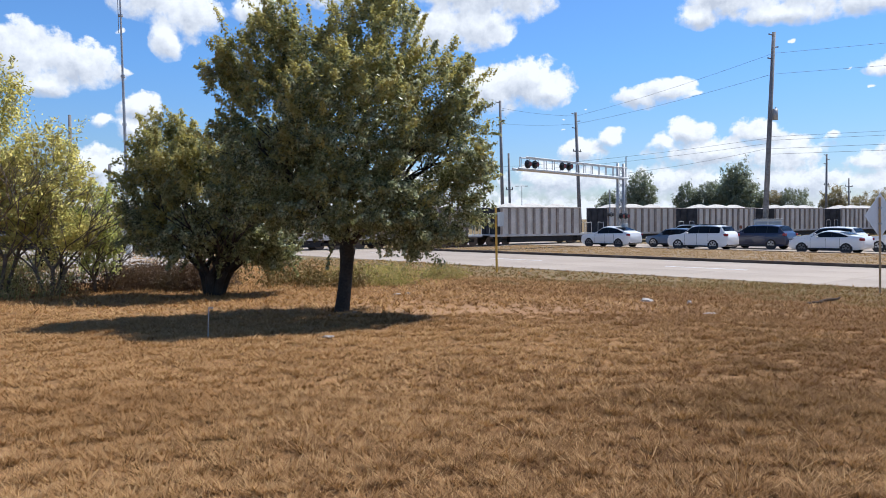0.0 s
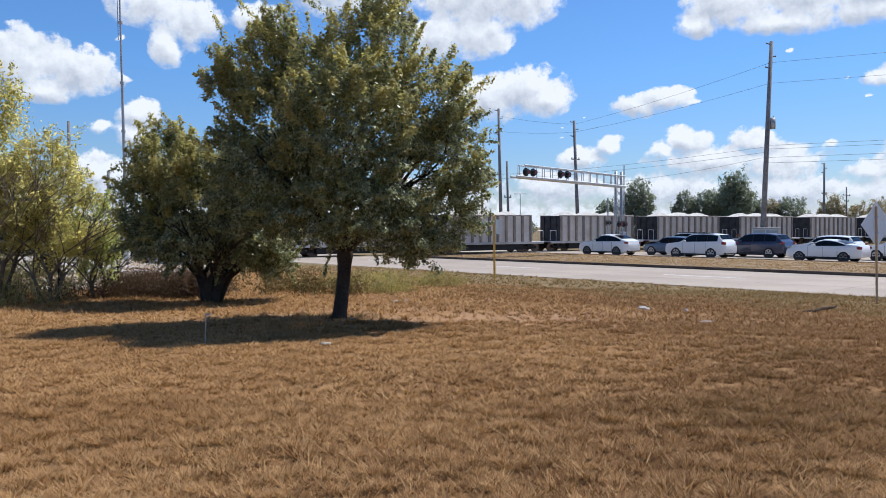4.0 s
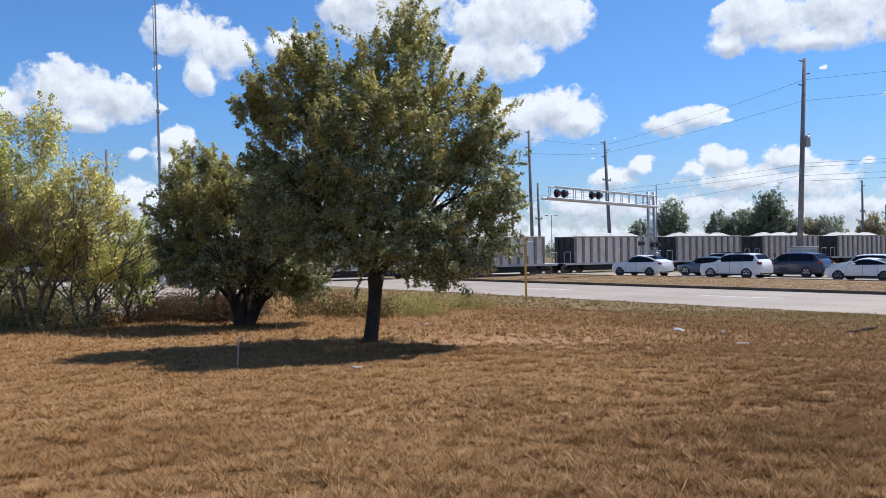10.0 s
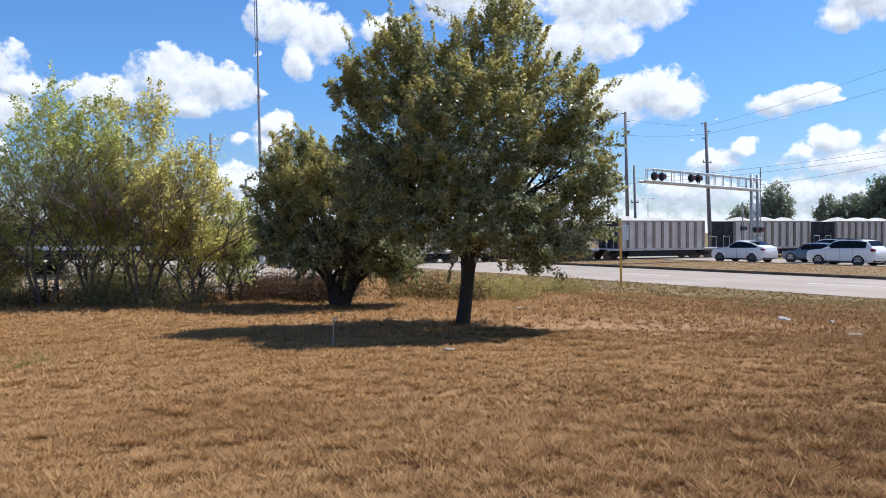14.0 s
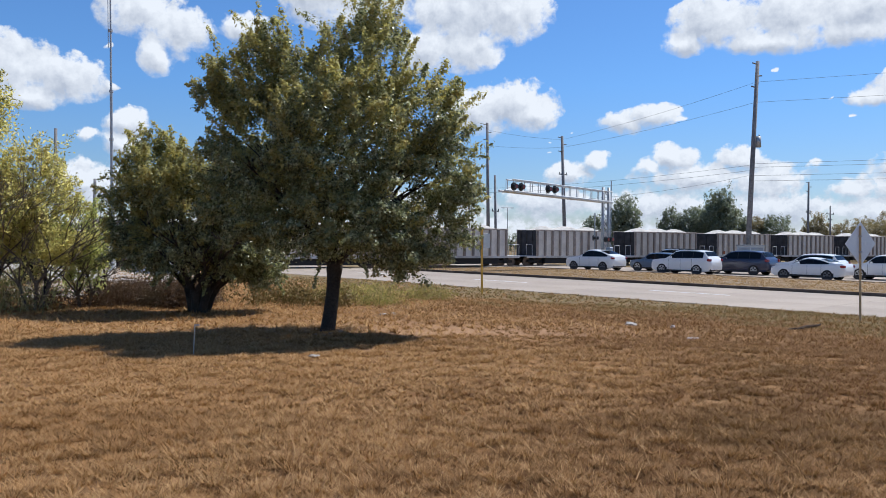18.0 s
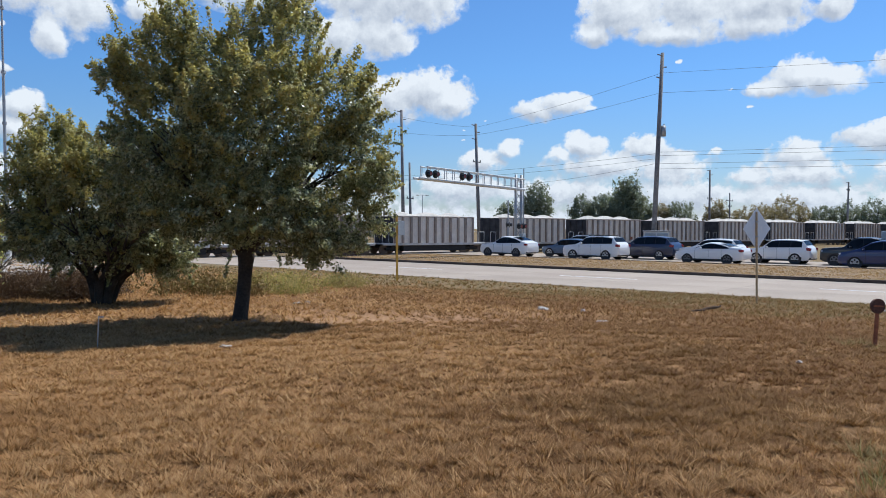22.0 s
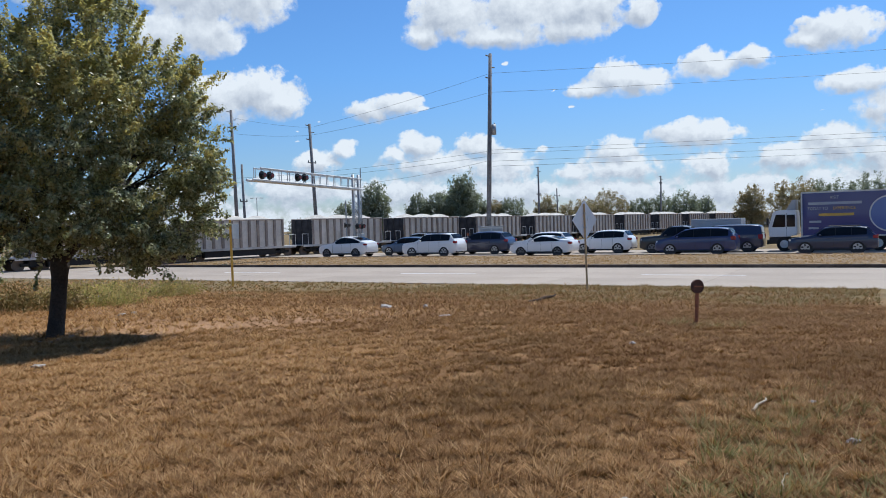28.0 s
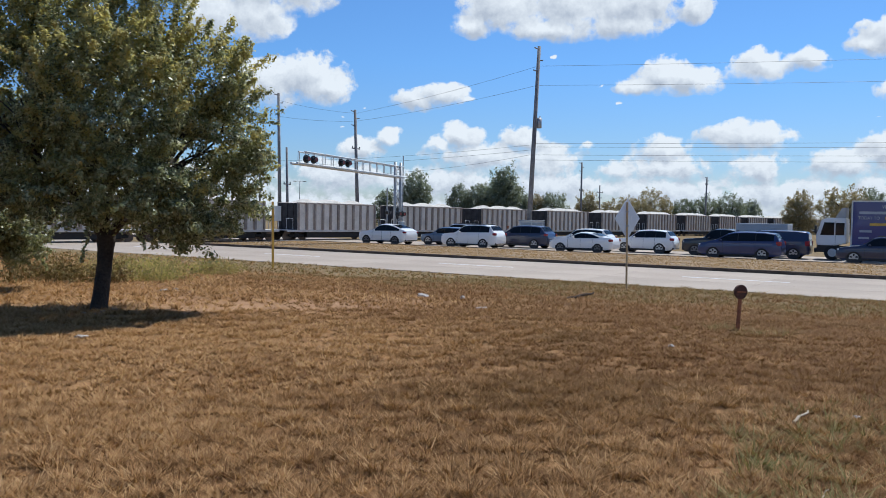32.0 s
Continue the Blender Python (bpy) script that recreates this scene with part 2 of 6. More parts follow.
def mat(name, col, rough=0.7, metal=0.0, var=0.25, scale=4.0, bump=0.0, fine=40.0, col2=None, island=0.0, rand=0.0, coat=0.0, spec=0.5):
    """A surface of two-scale colour variation. col2: colour of the larger patches; island, rand: variation from piece to piece."""
    m = bpy.data.materials.new(name)
    m.use_nodes = True
    nt = m.node_tree
    b = nt.nodes["Principled BSDF"]
    b.inputs["Roughness"].default_value, b.inputs["Metallic"].default_value = rough, metal
    b.inputs["Coat Weight"].default_value = coat
    b.inputs["Specular IOR Level"].default_value = spec
    tc = nt.nodes.new("ShaderNodeTexCoord")
    big, small = nt.nodes.new("ShaderNodeTexNoise"), nt.nodes.new("ShaderNodeTexNoise")
    for nd, s, dt in ((big, scale, 4.0), (small, fine, 3.0)):
        nt.links.new(tc.outputs["Object"], nd.inputs["Vector"])
        nd.inputs["Scale"].default_value, nd.inputs["Detail"].default_value = s, dt
    c2 = col2 if col2 else tuple(c * (1 - var) for c in col)
    ramp = nt.nodes.new("ShaderNodeValToRGB")
    ramp.color_ramp.elements[0].position, ramp.color_ramp.elements[1].position = 0.36, 0.64
    ramp.color_ramp.elements[0].color, ramp.color_ramp.elements[1].color = (*c2, 1), (*col, 1)
    nt.links.new(big.outputs[0], ramp.inputs[0])
    mix = nt.nodes.new("ShaderNodeMix")
    mix.data_type, mix.blend_type = "RGBA", "MULTIPLY"
    mix.inputs["Factor"].default_value = 1.0
    nt.links.new(ramp.outputs[0], mix.inputs[6])
    mr = nt.nodes.new("ShaderNodeMapRange")
    mr.inputs[1].default_value, mr.inputs[2].default_value = 0.3, 0.7
    mr.inputs[3].default_value, mr.inputs[4].default_value = 1 - var, 1 + var * 0.6
    nt.links.new(small.outputs[0], mr.inputs[0])
    nt.links.new(mr.outputs[0], mix.inputs[7])
    out = mix.outputs[2]
    if island or rand:
        src = nt.nodes.new("ShaderNodeNewGeometry").outputs["Random Per Island"] if island else nt.nodes.new("ShaderNodeObjectInfo").outputs["Random"]
        amt = island or rand
        mr2 = nt.nodes.new("ShaderNodeMapRange")
        mr2.inputs[3].default_value, mr2.inputs[4].default_value = 1 - amt, 1 + amt
        nt.links.new(src, mr2.inputs[0])
        mix2 = nt.nodes.new("ShaderNodeMix")
        mix2.data_type, mix2.blend_type = "RGBA", "MULTIPLY"
        mix2.inputs["Factor"].default_value = 1.0
        nt.links.new(out, mix2.inputs[6])
        nt.links.new(mr2.outputs[0], mix2.inputs[7])
        out = mix2.outputs[2]
    nt.links.new(out, b.inputs["Base Color"])
    if bump:
        bp = nt.nodes.new("ShaderNodeBump")
        bp.inputs["Strength"].default_value, bp.inputs["Distance"].default_value = bump, 0.02
        nt.links.new(small.outputs[0], bp.inputs["Height"])
        nt.links.new(bp.outputs[0], b.inputs["Normal"])
    return m


def leafmat(name, cols, trans=0.35, patch=1.3, patch_to=(0.16, 0.13, 0.03), amount=0.6, spec=0.3):
    """Foliage: each leaf its own tone, larger patches shift toward a second tone, light passes through."""
    m = bpy.data.materials.new(name)
    m.use_nodes = True
    nt = m.node_tree
    b = nt.nodes["Principled BSDF"]
    b.inputs["Roughness"].default_value = 0.4 if spec > 0.4 else 0.65
    b.inputs["Specular IOR Level"].default_value = spec
    geo = nt.nodes.new("ShaderNodeNewGeometry")
    ramp = nt.nodes.new("ShaderNodeValToRGB")
    cr = ramp.color_ramp
    while len(cr.elements) < len(cols):
        cr.elements.new(0.5)
    for i, c in enumerate(cols):
        cr.elements[i].position, cr.elements[i].color = i / max(1, len(cols) - 1), (*c, 1)
    nt.links.new(geo.outputs["Random Per Island"], ramp.inputs[0])
    tc, nz = nt.nodes.new("ShaderNodeTexCoord"), nt.nodes.new("ShaderNodeTexNoise")
    nt.links.new(tc.outputs["Object"], nz.inputs["Vector"])
    nz.inputs["Scale"].default_value, nz.inputs["Detail"].default_value = patch, 3.0
    mr = nt.nodes.new("ShaderNodeMapRange")
    mr.inputs[1].default_value, mr.inputs[2].default_value, mr.inputs[4].default_value = 0.48, 0.68, amount
    nt.links.new(nz.outputs[0], mr.inputs[0])
    mix = nt.nodes.new("ShaderNodeMix")
    mix.data_type = "RGBA"
    nt.links.new(mr.outputs[0], mix.inputs["Factor"])
    nt.links.new(ramp.outputs[0], mix.inputs[6])
    mix.inputs[7].default_value = (*patch_to, 1)
    nt.links.new(mix.outputs[2], b.inputs["Base Color"])
    tr = nt.nodes.new("ShaderNodeBsdfTranslucent")
    thin = nt.nodes.new("ShaderNodeMix")
    thin.data_type, thin.blend_type = "RGBA", "MULTIPLY"
    thin.inputs["Factor"].default_value = 1.0
    nt.links.new(mix.outputs[2], thin.inputs[6])
    thin.inputs[7].default_value = (1.45, 1.4, 1.1, 1)
    nt.links.new(thin.outputs[2], tr.inputs[0])
    ms = nt.nodes.new("ShaderNodeMixShader")
    ms.inputs[0].default_value = trans
    nt.links.new(b.outputs[0], ms.inputs[1])
    nt.links.new(tr.outputs[0], ms.inputs[2])
    nt.links.new(ms.outputs[0], nt.nodes["Material Output"].inputs[0])
    return m


def groundmat(name):
    """Dry turf: straw, russet and dull green patches at several scales."""
    m = bpy.data.materials.new(name)
    m.use_nodes = True
    nt = m.node_tree
    b = nt.nodes["Principled BSDF"]
    b.inputs["Roughness"].default_value = 0.95
    b.inputs["Specular IOR Level"].default_value = 0.1
    tc = nt.nodes.new("ShaderNodeTexCoord")

    def nz(s, d):
        nd = nt.nodes.new("ShaderNodeTexNoise")
        nt.links.new(tc.outputs["Object"], nd.inputs["Vector"])
        nd.inputs["Scale"].default_value, nd.inputs["Detail"].default_value = s, d
        return nd.outputs[0]

    def ramp(src, *stops):
        r = nt.nodes.new("ShaderNodeValToRGB")
        while len(r.color_ramp.elements) < len(stops):
            r.color_ramp.elements.new(0.5)
        for i, (p, c) in enumerate(stops):
            r.color_ramp.elements[i].position, r.color_ramp.elements[i].color = p, (*c, 1)
        nt.links.new(src, r.inputs[0])
        return r.outputs[0]

    def mix(f, a, c, mode="MIX"):
        x = nt.nodes.new("ShaderNodeMix")
        x.data_type, x.blend_type = "RGBA", mode
        if hasattr(f, "is_linked"):
            nt.links.new(f, x.inputs["Factor"])
        else:
            x.inputs["Factor"].default_value = f
        nt.links.new(a, x.inputs[6])
        nt.links.new(c, x.inputs[7])
        return x.outputs[2]

    base = ramp(nz(0.45, 5.0), (0.3, (0.22, 0.118, 0.056)), (0.5, (0.29, 0.168, 0.08)), (0.7, (0.36, 0.22, 0.112)))
    tuft = ramp(nz(7.0, 5.0), (0.34, (0.62, 0.59, 0.55)), (0.62, (1.06, 1.03, 0.97)))
    grain = ramp(nz(60.0, 3.0), (0.3, (0.78, 0.76, 0.74)), (0.7, (1.16, 1.14, 1.1)))
    col = mix(1.0, mix(1.0, base, tuft, "MULTIPLY"), grain, "MULTIPLY")
    # thin, sun-bleached turf beside the oak
    spot = nt.nodes.new("ShaderNodeVectorMath")
    spot.operation = "MULTIPLY_ADD"
    nt.links.new(tc.outputs["Object"], spot.inputs[0])
    spot.inputs[1].default_value, spot.inputs[2].default_value = (1 / 3.2, 1 / 2.0, 0), (-0.9 / 3.2, -13.4 / 2.0, 0)
    reach = nt.nodes.new("ShaderNodeVectorMath")
    reach.operation = "LENGTH"
    nt.links.new(spot.outputs[0], reach.inputs[0])
    frayed = nt.nodes.new("ShaderNodeMath")
    frayed.operation = "MULTIPLY_ADD"
    nt.links.new(nz(1.1, 5.0), frayed.inputs[0])
    frayed.inputs[1].default_value = 1.4
    nt.links.new(reach.outputs["Value"], frayed.inputs[2])
    thin = nt.nodes.new("ShaderNodeMapRange")
    thin.inputs[1].default_value, thin.inputs[2].default_value, thin.inputs[3].default_value, thin.inputs[4].default_value = 1.0, 2.2, 0.6, 0.0
    nt.links.new(frayed.outputs[0], thin.inputs[0])
    col = mix(thin.outputs[0], col, ramp(nz(9.0, 4.0), (0.3, (0.30, 0.175, 0.10)), (0.7, (0.44, 0.275, 0.165))))
    dot = nt.nodes.new("ShaderNodeVectorMath")
    dot.operation = "DOT_PRODUCT"
    nt.links.new(tc.outputs["Object"], dot.inputs[0])
    dot.inputs[1].default_value = (0.7513, 0.66, 0.0)
    far = nt.nodes.new("ShaderNodeMath")
    far.operation = "MULTIPLY_ADD"
    nt.links.new(nz(0.5, 3.0), far.inputs[0])
    far.inputs[1].default_value = 9.0
    nt.links.new(dot.outputs["Value"], far.inputs[2])
    band = nt.nodes.new("ShaderNodeMapRange")
    band.inputs[1].default_value, band.inputs[2].default_value, band.inputs[4].default_value = 19.0, 29.0, 0.75
    nt.links.new(far.outputs[0], band.inputs[0])
    verge = ramp(nz(1.2, 5.0), (0.35, (0.13, 0.105, 0.055)), (0.65, (0.21, 0.165, 0.09)))
    col = mix(band.outputs[0], col, verge)
    nt.links.new(col, b.inputs["Base Color"])
    bp = nt.nodes.new("ShaderNodeBump")
    bp.inputs["Strength"].default_value, bp.inputs["Distance"].default_value = 0.9, 0.05
    nt.links.new(nz(16.0, 6.0), bp.inputs["Height"])
    nt.links.new(bp.outputs[0], b.inputs["Normal"])
    return m


M_GROUND = groundmat("dry_turf")
M_STRAW = leafmat("straw_blades", [(0.30, 0.165, 0.068), (0.37, 0.212, 0.092), (0.44, 0.268, 0.122), (0.54, 0.36, 0.18)], 0.2, 0.4, (0.31, 0.17, 0.07), 0.6, 0.05)
M_VERGE = leafmat("verge_blades", [(0.11, 0.09, 0.036), (0.17, 0.13, 0.05), (0.23, 0.165, 0.07), (0.32, 0.225, 0.11)], 0.15, 0.6, (0.27, 0.16, 0.06), 0.6, 0.05)
M_MEDSTRAW = leafmat("median_blades", [(0.22, 0.135, 0.065), (0.30, 0.19, 0.09), (0.38, 0.25, 0.125), (0.46, 0.33, 0.19)], 0.3, 0.25, (0.30, 0.21, 0.10), 0.6)
M_RUSSET = leafmat("russet_brush", [(0.06, 0.036, 0.023), (0.105, 0.062, 0.038), (0.16, 0.10, 0.06)], 0.3, 1.2, (0.075, 0.06, 0.03), 0.6)
# dead grass; its dark tone also serves as painted shade in the turf
M_REDGRASS = leafmat("russet_blades", [(0.14, 0.071, 0.030), (0.19, 0.098, 0.041), (0.24, 0.13, 0.056), (0.32, 0.19, 0.085)], 0.2, 0.5, (0.17, 0.10, 0.04), 0.5, 0.05)
M_GREENGRASS = leafmat("green_blades", [(0.10, 0.10, 0.03), (0.17, 0.16, 0.05), (0.27, 0.22, 0.085), (0.40, 0.29, 0.135)], 0.2, 1.5, (0.26, 0.20, 0.09), 0.5, 0.1)
M_ROAD = mat("concrete_road", (0.345, 0.28, 0.22), 0.85, var=0.14, scale=0.25, fine=25.0, bump=0.15, col2=(0.285, 0.228, 0.178), rand=0.05)
M_JOINT = mat("road_joint", (0.24, 0.20, 0.165), 0.9, var=0.2)
M_CURB = mat("curb_dirty_concrete", (0.085, 0.06, 0.045), 0.9, var=0.35, scale=0.8, fine=12.0, bump=0.3, col2=(0.16, 0.12, 0.09))
M_MEDIAN = mat("median_turf", (0.26, 0.17, 0.09), 0.95, var=0.45, scale=0.6, fine=5.0, bump=0.8, col2=(0.22, 0.15, 0.075))
M_BALLAST = mat("ballast", (0.30, 0.27, 0.24), 0.95, var=0.4, scale=1.5, fine=14.0, bump=0.8)
M_LOT = mat("crushed_stone_lot", (0.40, 0.36, 0.31), 0.95, var=0.2, scale=0.4, fine=8.0, bump=0.4, col2=(0.30, 0.25, 0.20))
M_STEEL = mat("rail_steel", (0.18, 0.13, 0.10), 0.45, 0.8, 0.2)
M_HOPPER = mat("hopper_panel", (0.76, 0.70, 0.62), 0.75, var=0.10, scale=0.7, fine=9.0, col2=(0.62, 0.56, 0.49), rand=0.12)
M_RIB = mat("hopper_rib", (0.34, 0.275, 0.225), 0.8, var=0.2, scale=1.2, fine=9.0, col2=(0.25, 0.205, 0.175), rand=0.15)
M_CHORD = mat("hopper_chord", (0.48, 0.42, 0.37), 0.8, var=0.2, scale=1.2, fine=9.0, col2=(0.36, 0.31, 0.27))
M_SILL = mat("hopper_sill", (0.62, 0.60, 0.57), 0.75, var=0.2, scale=1.0, col2=(0.42, 0.39, 0.36))
M_HEND = mat("hopper_end", (0.06, 0.055, 0.055), 0.8, var=0.3, scale=1.5, col2=(0.03, 0.028, 0.03))
M_UNDER = mat("undergear", (0.03, 0.027, 0.025), 0.85, var=0.3)
M_LOAD = mat("gravel_load", (0.58, 0.54, 0.48), 0.95, var=0.2, scale=2.0, fine=20.0, bump=0.8)
M_PALE = mat("pale_steel", (0.62, 0.62, 0.60), 0.5, 0.0, 0.12)
M_GALV = mat("galvanised", (0.42, 0.43, 0.44), 0.5, 0.5, 0.15, scale=2.0)
M_BLACK = mat("black_housing", (0.02, 0.02, 0.022), 0.5, var=0.2)
M_LENS = mat("red_lens", (0.16, 0.02, 0.02), 0.25, var=0.1)
M_POLE = mat("weathered_pole", (0.27, 0.26, 0.255), 0.9, var=0.35, scale=0.7, fine=6.0, col2=(0.17, 0.162, 0.16))
M_WIRE = mat("wire", (0.05, 0.05, 0.055), 0.6, var=0.1)
M_YELLOW = mat("yellow_post", (0.80, 0.47, 0.08), 0.6, var=0.15, scale=3.0)
M_SIGNBACK = mat("sign_back_aluminium", (0.76, 0.78, 0.80), 0.5, 0.1, 0.1, scale=2.0)
M_SIGNPOST = mat("timber_post", (0.56, 0.40, 0.22), 0.85, var=0.2, scale=2.0, fine=20.0)
M_RUST = mat("rusty_metal", (0.14, 0.06, 0.035), 0.85, var=0.4, scale=8.0, col2=(0.07, 0.035, 0.025), bump=0.3)
M_ORANGE = mat("orange_paint", (0.36, 0.12, 0.05), 0.75, var=0.3, scale=8.0)
M_BARK = mat("bark", (0.055, 0.042, 0.033), 0.95, var=0.4, scale=5.0, fine=30.0, bump=1.0, col2=(0.03, 0.024, 0.02))
M_BARK2 = mat("pale_bark", (0.19, 0.15, 0.115), 0.95, var=0.35, scale=4.0, fine=30.0, bump=0.6)
# sunlit twig ends of the oaks, with the light put into the leaf colour
M_OAKSUN = leafmat("oak_sunny_leaf", [(0.27, 0.25, 0.085), (0.37, 0.34, 0.13), (0.46, 0.42, 0.18), (0.41, 0.345, 0.145)], 0.5, 1.2, (0.40, 0.375, 0.14), 0.6, 0.35)
M_UNDERLEAF = leafmat("undergrowth_leaf", [(0.16, 0.16, 0.05), (0.25, 0.23, 0.07), (0.34, 0.28, 0.11), (0.42, 0.32, 0.16)], 0.5, 1.0, (0.20, 0.13, 0.06), 0.6)
M_OAK = leafmat("oak_leaf", [(0.075, 0.088, 0.044), (0.17, 0.185, 0.085), (0.30, 0.315, 0.15), (0.50, 0.50, 0.32)], 0.42, 0.9, (0.26, 0.255, 0.095), 0.6, 0.5)
M_SCRUB = leafmat("scrub_leaf", [(0.29, 0.29, 0.12), (0.41, 0.395, 0.165), (0.51, 0.475, 0.21), (0.57, 0.50, 0.26)], 0.74, 0.7, (0.50, 0.43, 0.18), 0.6)
M_SCRUBGREEN = leafmat("green_scrub_leaf", [(0.22, 0.26, 0.10), (0.33, 0.37, 0.145), (0.43, 0.445, 0.185), (0.52, 0.485, 0.22)], 0.72, 0.8, (0.40, 0.38, 0.14), 0.6)
M_THICKET = leafmat("thicket_leaf", [(0.13, 0.14, 0.06), (0.24, 0.24, 0.10), (0.36, 0.32, 0.15), (0.40, 0.28, 0.17)], 0.35, 0.9, (0.15, 0.09, 0.05), 0.7)
M_FARTREE = leafmat("far_leaf", [(0.12, 0.145, 0.10), (0.19, 0.22, 0.15), (0.27, 0.295, 0.21)], 0.35, 0.15, (0.26, 0.26, 0.14), 0.5)
M_FARTAN = leafmat("far_tan_leaf", [(0.25, 0.205, 0.12), (0.34, 0.275, 0.15), (0.24, 0.225, 0.13)], 0.35, 0.15, (0.34, 0.27, 0.09), 0.5)
M_STONE = mat("pale_stone", (0.3, 0.27, 0.24), 0.9, var=0.3, scale=10.0)
M_TWIG = mat("dead_twig", (0.085, 0.056, 0.038), 0.95, var=0.3, scale=10.0, spec=0.1)
M_BLEACHED = mat("bleached_wood", (0.52, 0.43, 0.32), 0.95, var=0.2, scale=10.0, spec=0.1)
M_GREYBOX = mat("grey_box_panel", (0.45, 0.46, 0.48), 0.6, var=0.1, scale=1.0)
M_GLASS = mat("car_glass", (0.015, 0.018, 0.022), 0.06, var=0.05)
M_TYRE = mat("tyre", (0.018, 0.018, 0.018), 0.85, var=0.2)
M_RIM = mat("alloy_rim", (0.45, 0.45, 0.46), 0.35, 0.7, 0.1)
M_RIMDARK = mat("dark_alloy_rim", (0.16, 0.16, 0.17), 0.35, 0.6, 0.1)
M_TRIM = mat("black_plastic", (0.022, 0.022, 0.024), 0.6, var=0.15)
M_RED = mat("tail_lens", (0.28, 0.025, 0.03), 0.2, var=0.1)
M_HEADL = mat("head_lens", (0.55, 0.57, 0.6), 0.15, var=0.05)
M_WHITE = mat("white_paint", (0.78, 0.78, 0.77), 0.35, var=0.05, scale=1.0)
M_LITTER = mat("litter_white", (0.50, 0.46, 0.42), 0.8, var=0.25, scale=12.0, spec=0.15)


def paint(name, col):
    return mat(name, col, 0.28, 0.0, 0.04, scale=1.0, coat=0.6)


P_WHITE, P_PEARL = paint("white_car_paint", (0.84, 0.82, 0.785)), paint("pearl_car_paint", (0.74, 0.725, 0.70))
P_NAVY, P_SLATE = paint("navy_car_paint", (0.022, 0.027, 0.062)), paint("slate_car_paint", (0.085, 0.13, 0.20))
P_BLACK, P_BLUE = paint("black_car_paint", (0.018, 0.019, 0.022)), paint("blue_car_paint", (0.03, 0.04, 0.115))
P_DISC = paint("truck_disc_blue", (0.05, 0.12, 0.36))
P_BOX = paint("truck_box_blue", (0.02, 0.03, 0.17))

# ---- mesh helpers ----


def part(name, bm, material, parent=None, label="", smooth=False):
    me = bpy.data.meshes.new(name)
    bm.to_mesh(me)
    bm.free()
    me.materials.append(material)
    if smooth:
        me.polygons.foreach_set("use_smooth", [True] * len(me.polygons))
    ob = new(name, me)
    if parent:
        ob.parent = parent
    if label:
        ob["label"] = label
    return ob


def thing(name, m, label, category, group="", kind=""):
    ob = new(name)
    ob.matrix_basis = m
    return tagged(ob, label, category, group, kind)


def box(bm, c, s, m=None, bevel=0.0):
    """A box of size s round c."""
    mm = Matrix.Translation(c) @ (m if m else Matrix()) @ Matrix.Diagonal((*s, 1))
    r = bmesh.ops.create_cube(bm, size=1.0, matrix=mm)
    if bevel:
        es = list({e for v in r["verts"] for e in v.link_edges})
        bmesh.ops.bevel(bm, geom=es, offset=bevel, segments=1, affect="EDGES")
    return bm


def rod(bm, a, b, r0, r1=None, seg=8):
    """A tapered rod from a to b."""
    a, b = Vector(a), Vector(b)
    d = b - a
    m = Matrix.Translation((a + b) / 2) @ d.to_track_quat("Z", "Y").to_matrix().to_4x4()
    bmesh.ops.create_cone(bm, cap_ends=True, segments=seg, radius1=r0, radius2=r0 if r1 is None else r1, depth=d.length, matrix=m)
    return bm


def B():
    return bmesh.new()


def raw(name, verts, faces, material, parent=None, smooth=False):
    """A mesh from arrays that were computed."""
    me = bpy.data.meshes.new(name)
    verts, faces = np.asarray(verts, np.float32), np.asarray(faces, np.int32)
    k = faces.shape[1]
    me.vertices.add(len(verts))
    me.vertices.foreach_set("co", verts.ravel())
    me.loops.add(faces.size)
    me.loops.foreach_set("vertex_index", faces.ravel())
    me.polygons.add(len(faces))
    me.polygons.foreach_set("loop_start", np.arange(0, faces.size, k, dtype=np.int32))
    if smooth:
        me.polygons.foreach_set("use_smooth", np.ones(len(faces), bool))
    me.update(calc_edges=True)
    me.validate()
    me.materials.append(material)
    ob = new(name, me)
    if parent:
        ob.parent = parent
    return ob


def leaves(rng, centres, size, flat=0.35, aspect=0.5, facing=None):
    """Leaf blades, each a folded rhomb, at the given centres. facing: the way that they tend to face."""
    n = len(centres)
    a = rng.normal(size=(n, 3))
    if facing is None:
        a[:, 2] *= flat
        c = rng.normal(size=(n, 3))
    else:
        c = facing + rng.normal(size=(n, 3)) * 0.45
        c /= np.linalg.norm(c, axis=1)[:, None] + 1e-9
        a -= c * (a * c).sum(1)[:, None]
    a /= np.linalg.norm(a, axis=1)[:, None] + 1e-9
    b = np.cross(a, c)
    b /= np.linalg.norm(b, axis=1)[:, None] + 1e-9
    s = size * rng.uniform(0.6, 1.3, (n, 1))
    up = np.cross(a, b) * s * 0.12
    v = np.stack([centres - a * s, centres + b * s * aspect + up, centres + a * s, centres - b * s * aspect + up], 1).reshape(-1, 3)
    f = np.arange(n * 4).reshape(n, 4)
    return v, f


def in_lobes(rng, lobes, n, shell=0.55):
    """Points in a union of ellipsoids (x, y, z, rx, ry, rz), thicker near their skins."""
    vol = np.array([l[3] * l[4] * l[5] for l in lobes]) ** 0.8
    pick = rng.choice(len(lobes), n, p=vol / vol.sum())
    d = rng.normal(size=(n, 3))
    d /= np.linalg.norm(d, axis=1)[:, None]
    r = rng.uniform(shell ** 3, 1.0, (n, 1)) ** (1 / 3)
    L = np.array(lobes)[pick]
    return L[:, :3] + d * r * L[:, 3:]


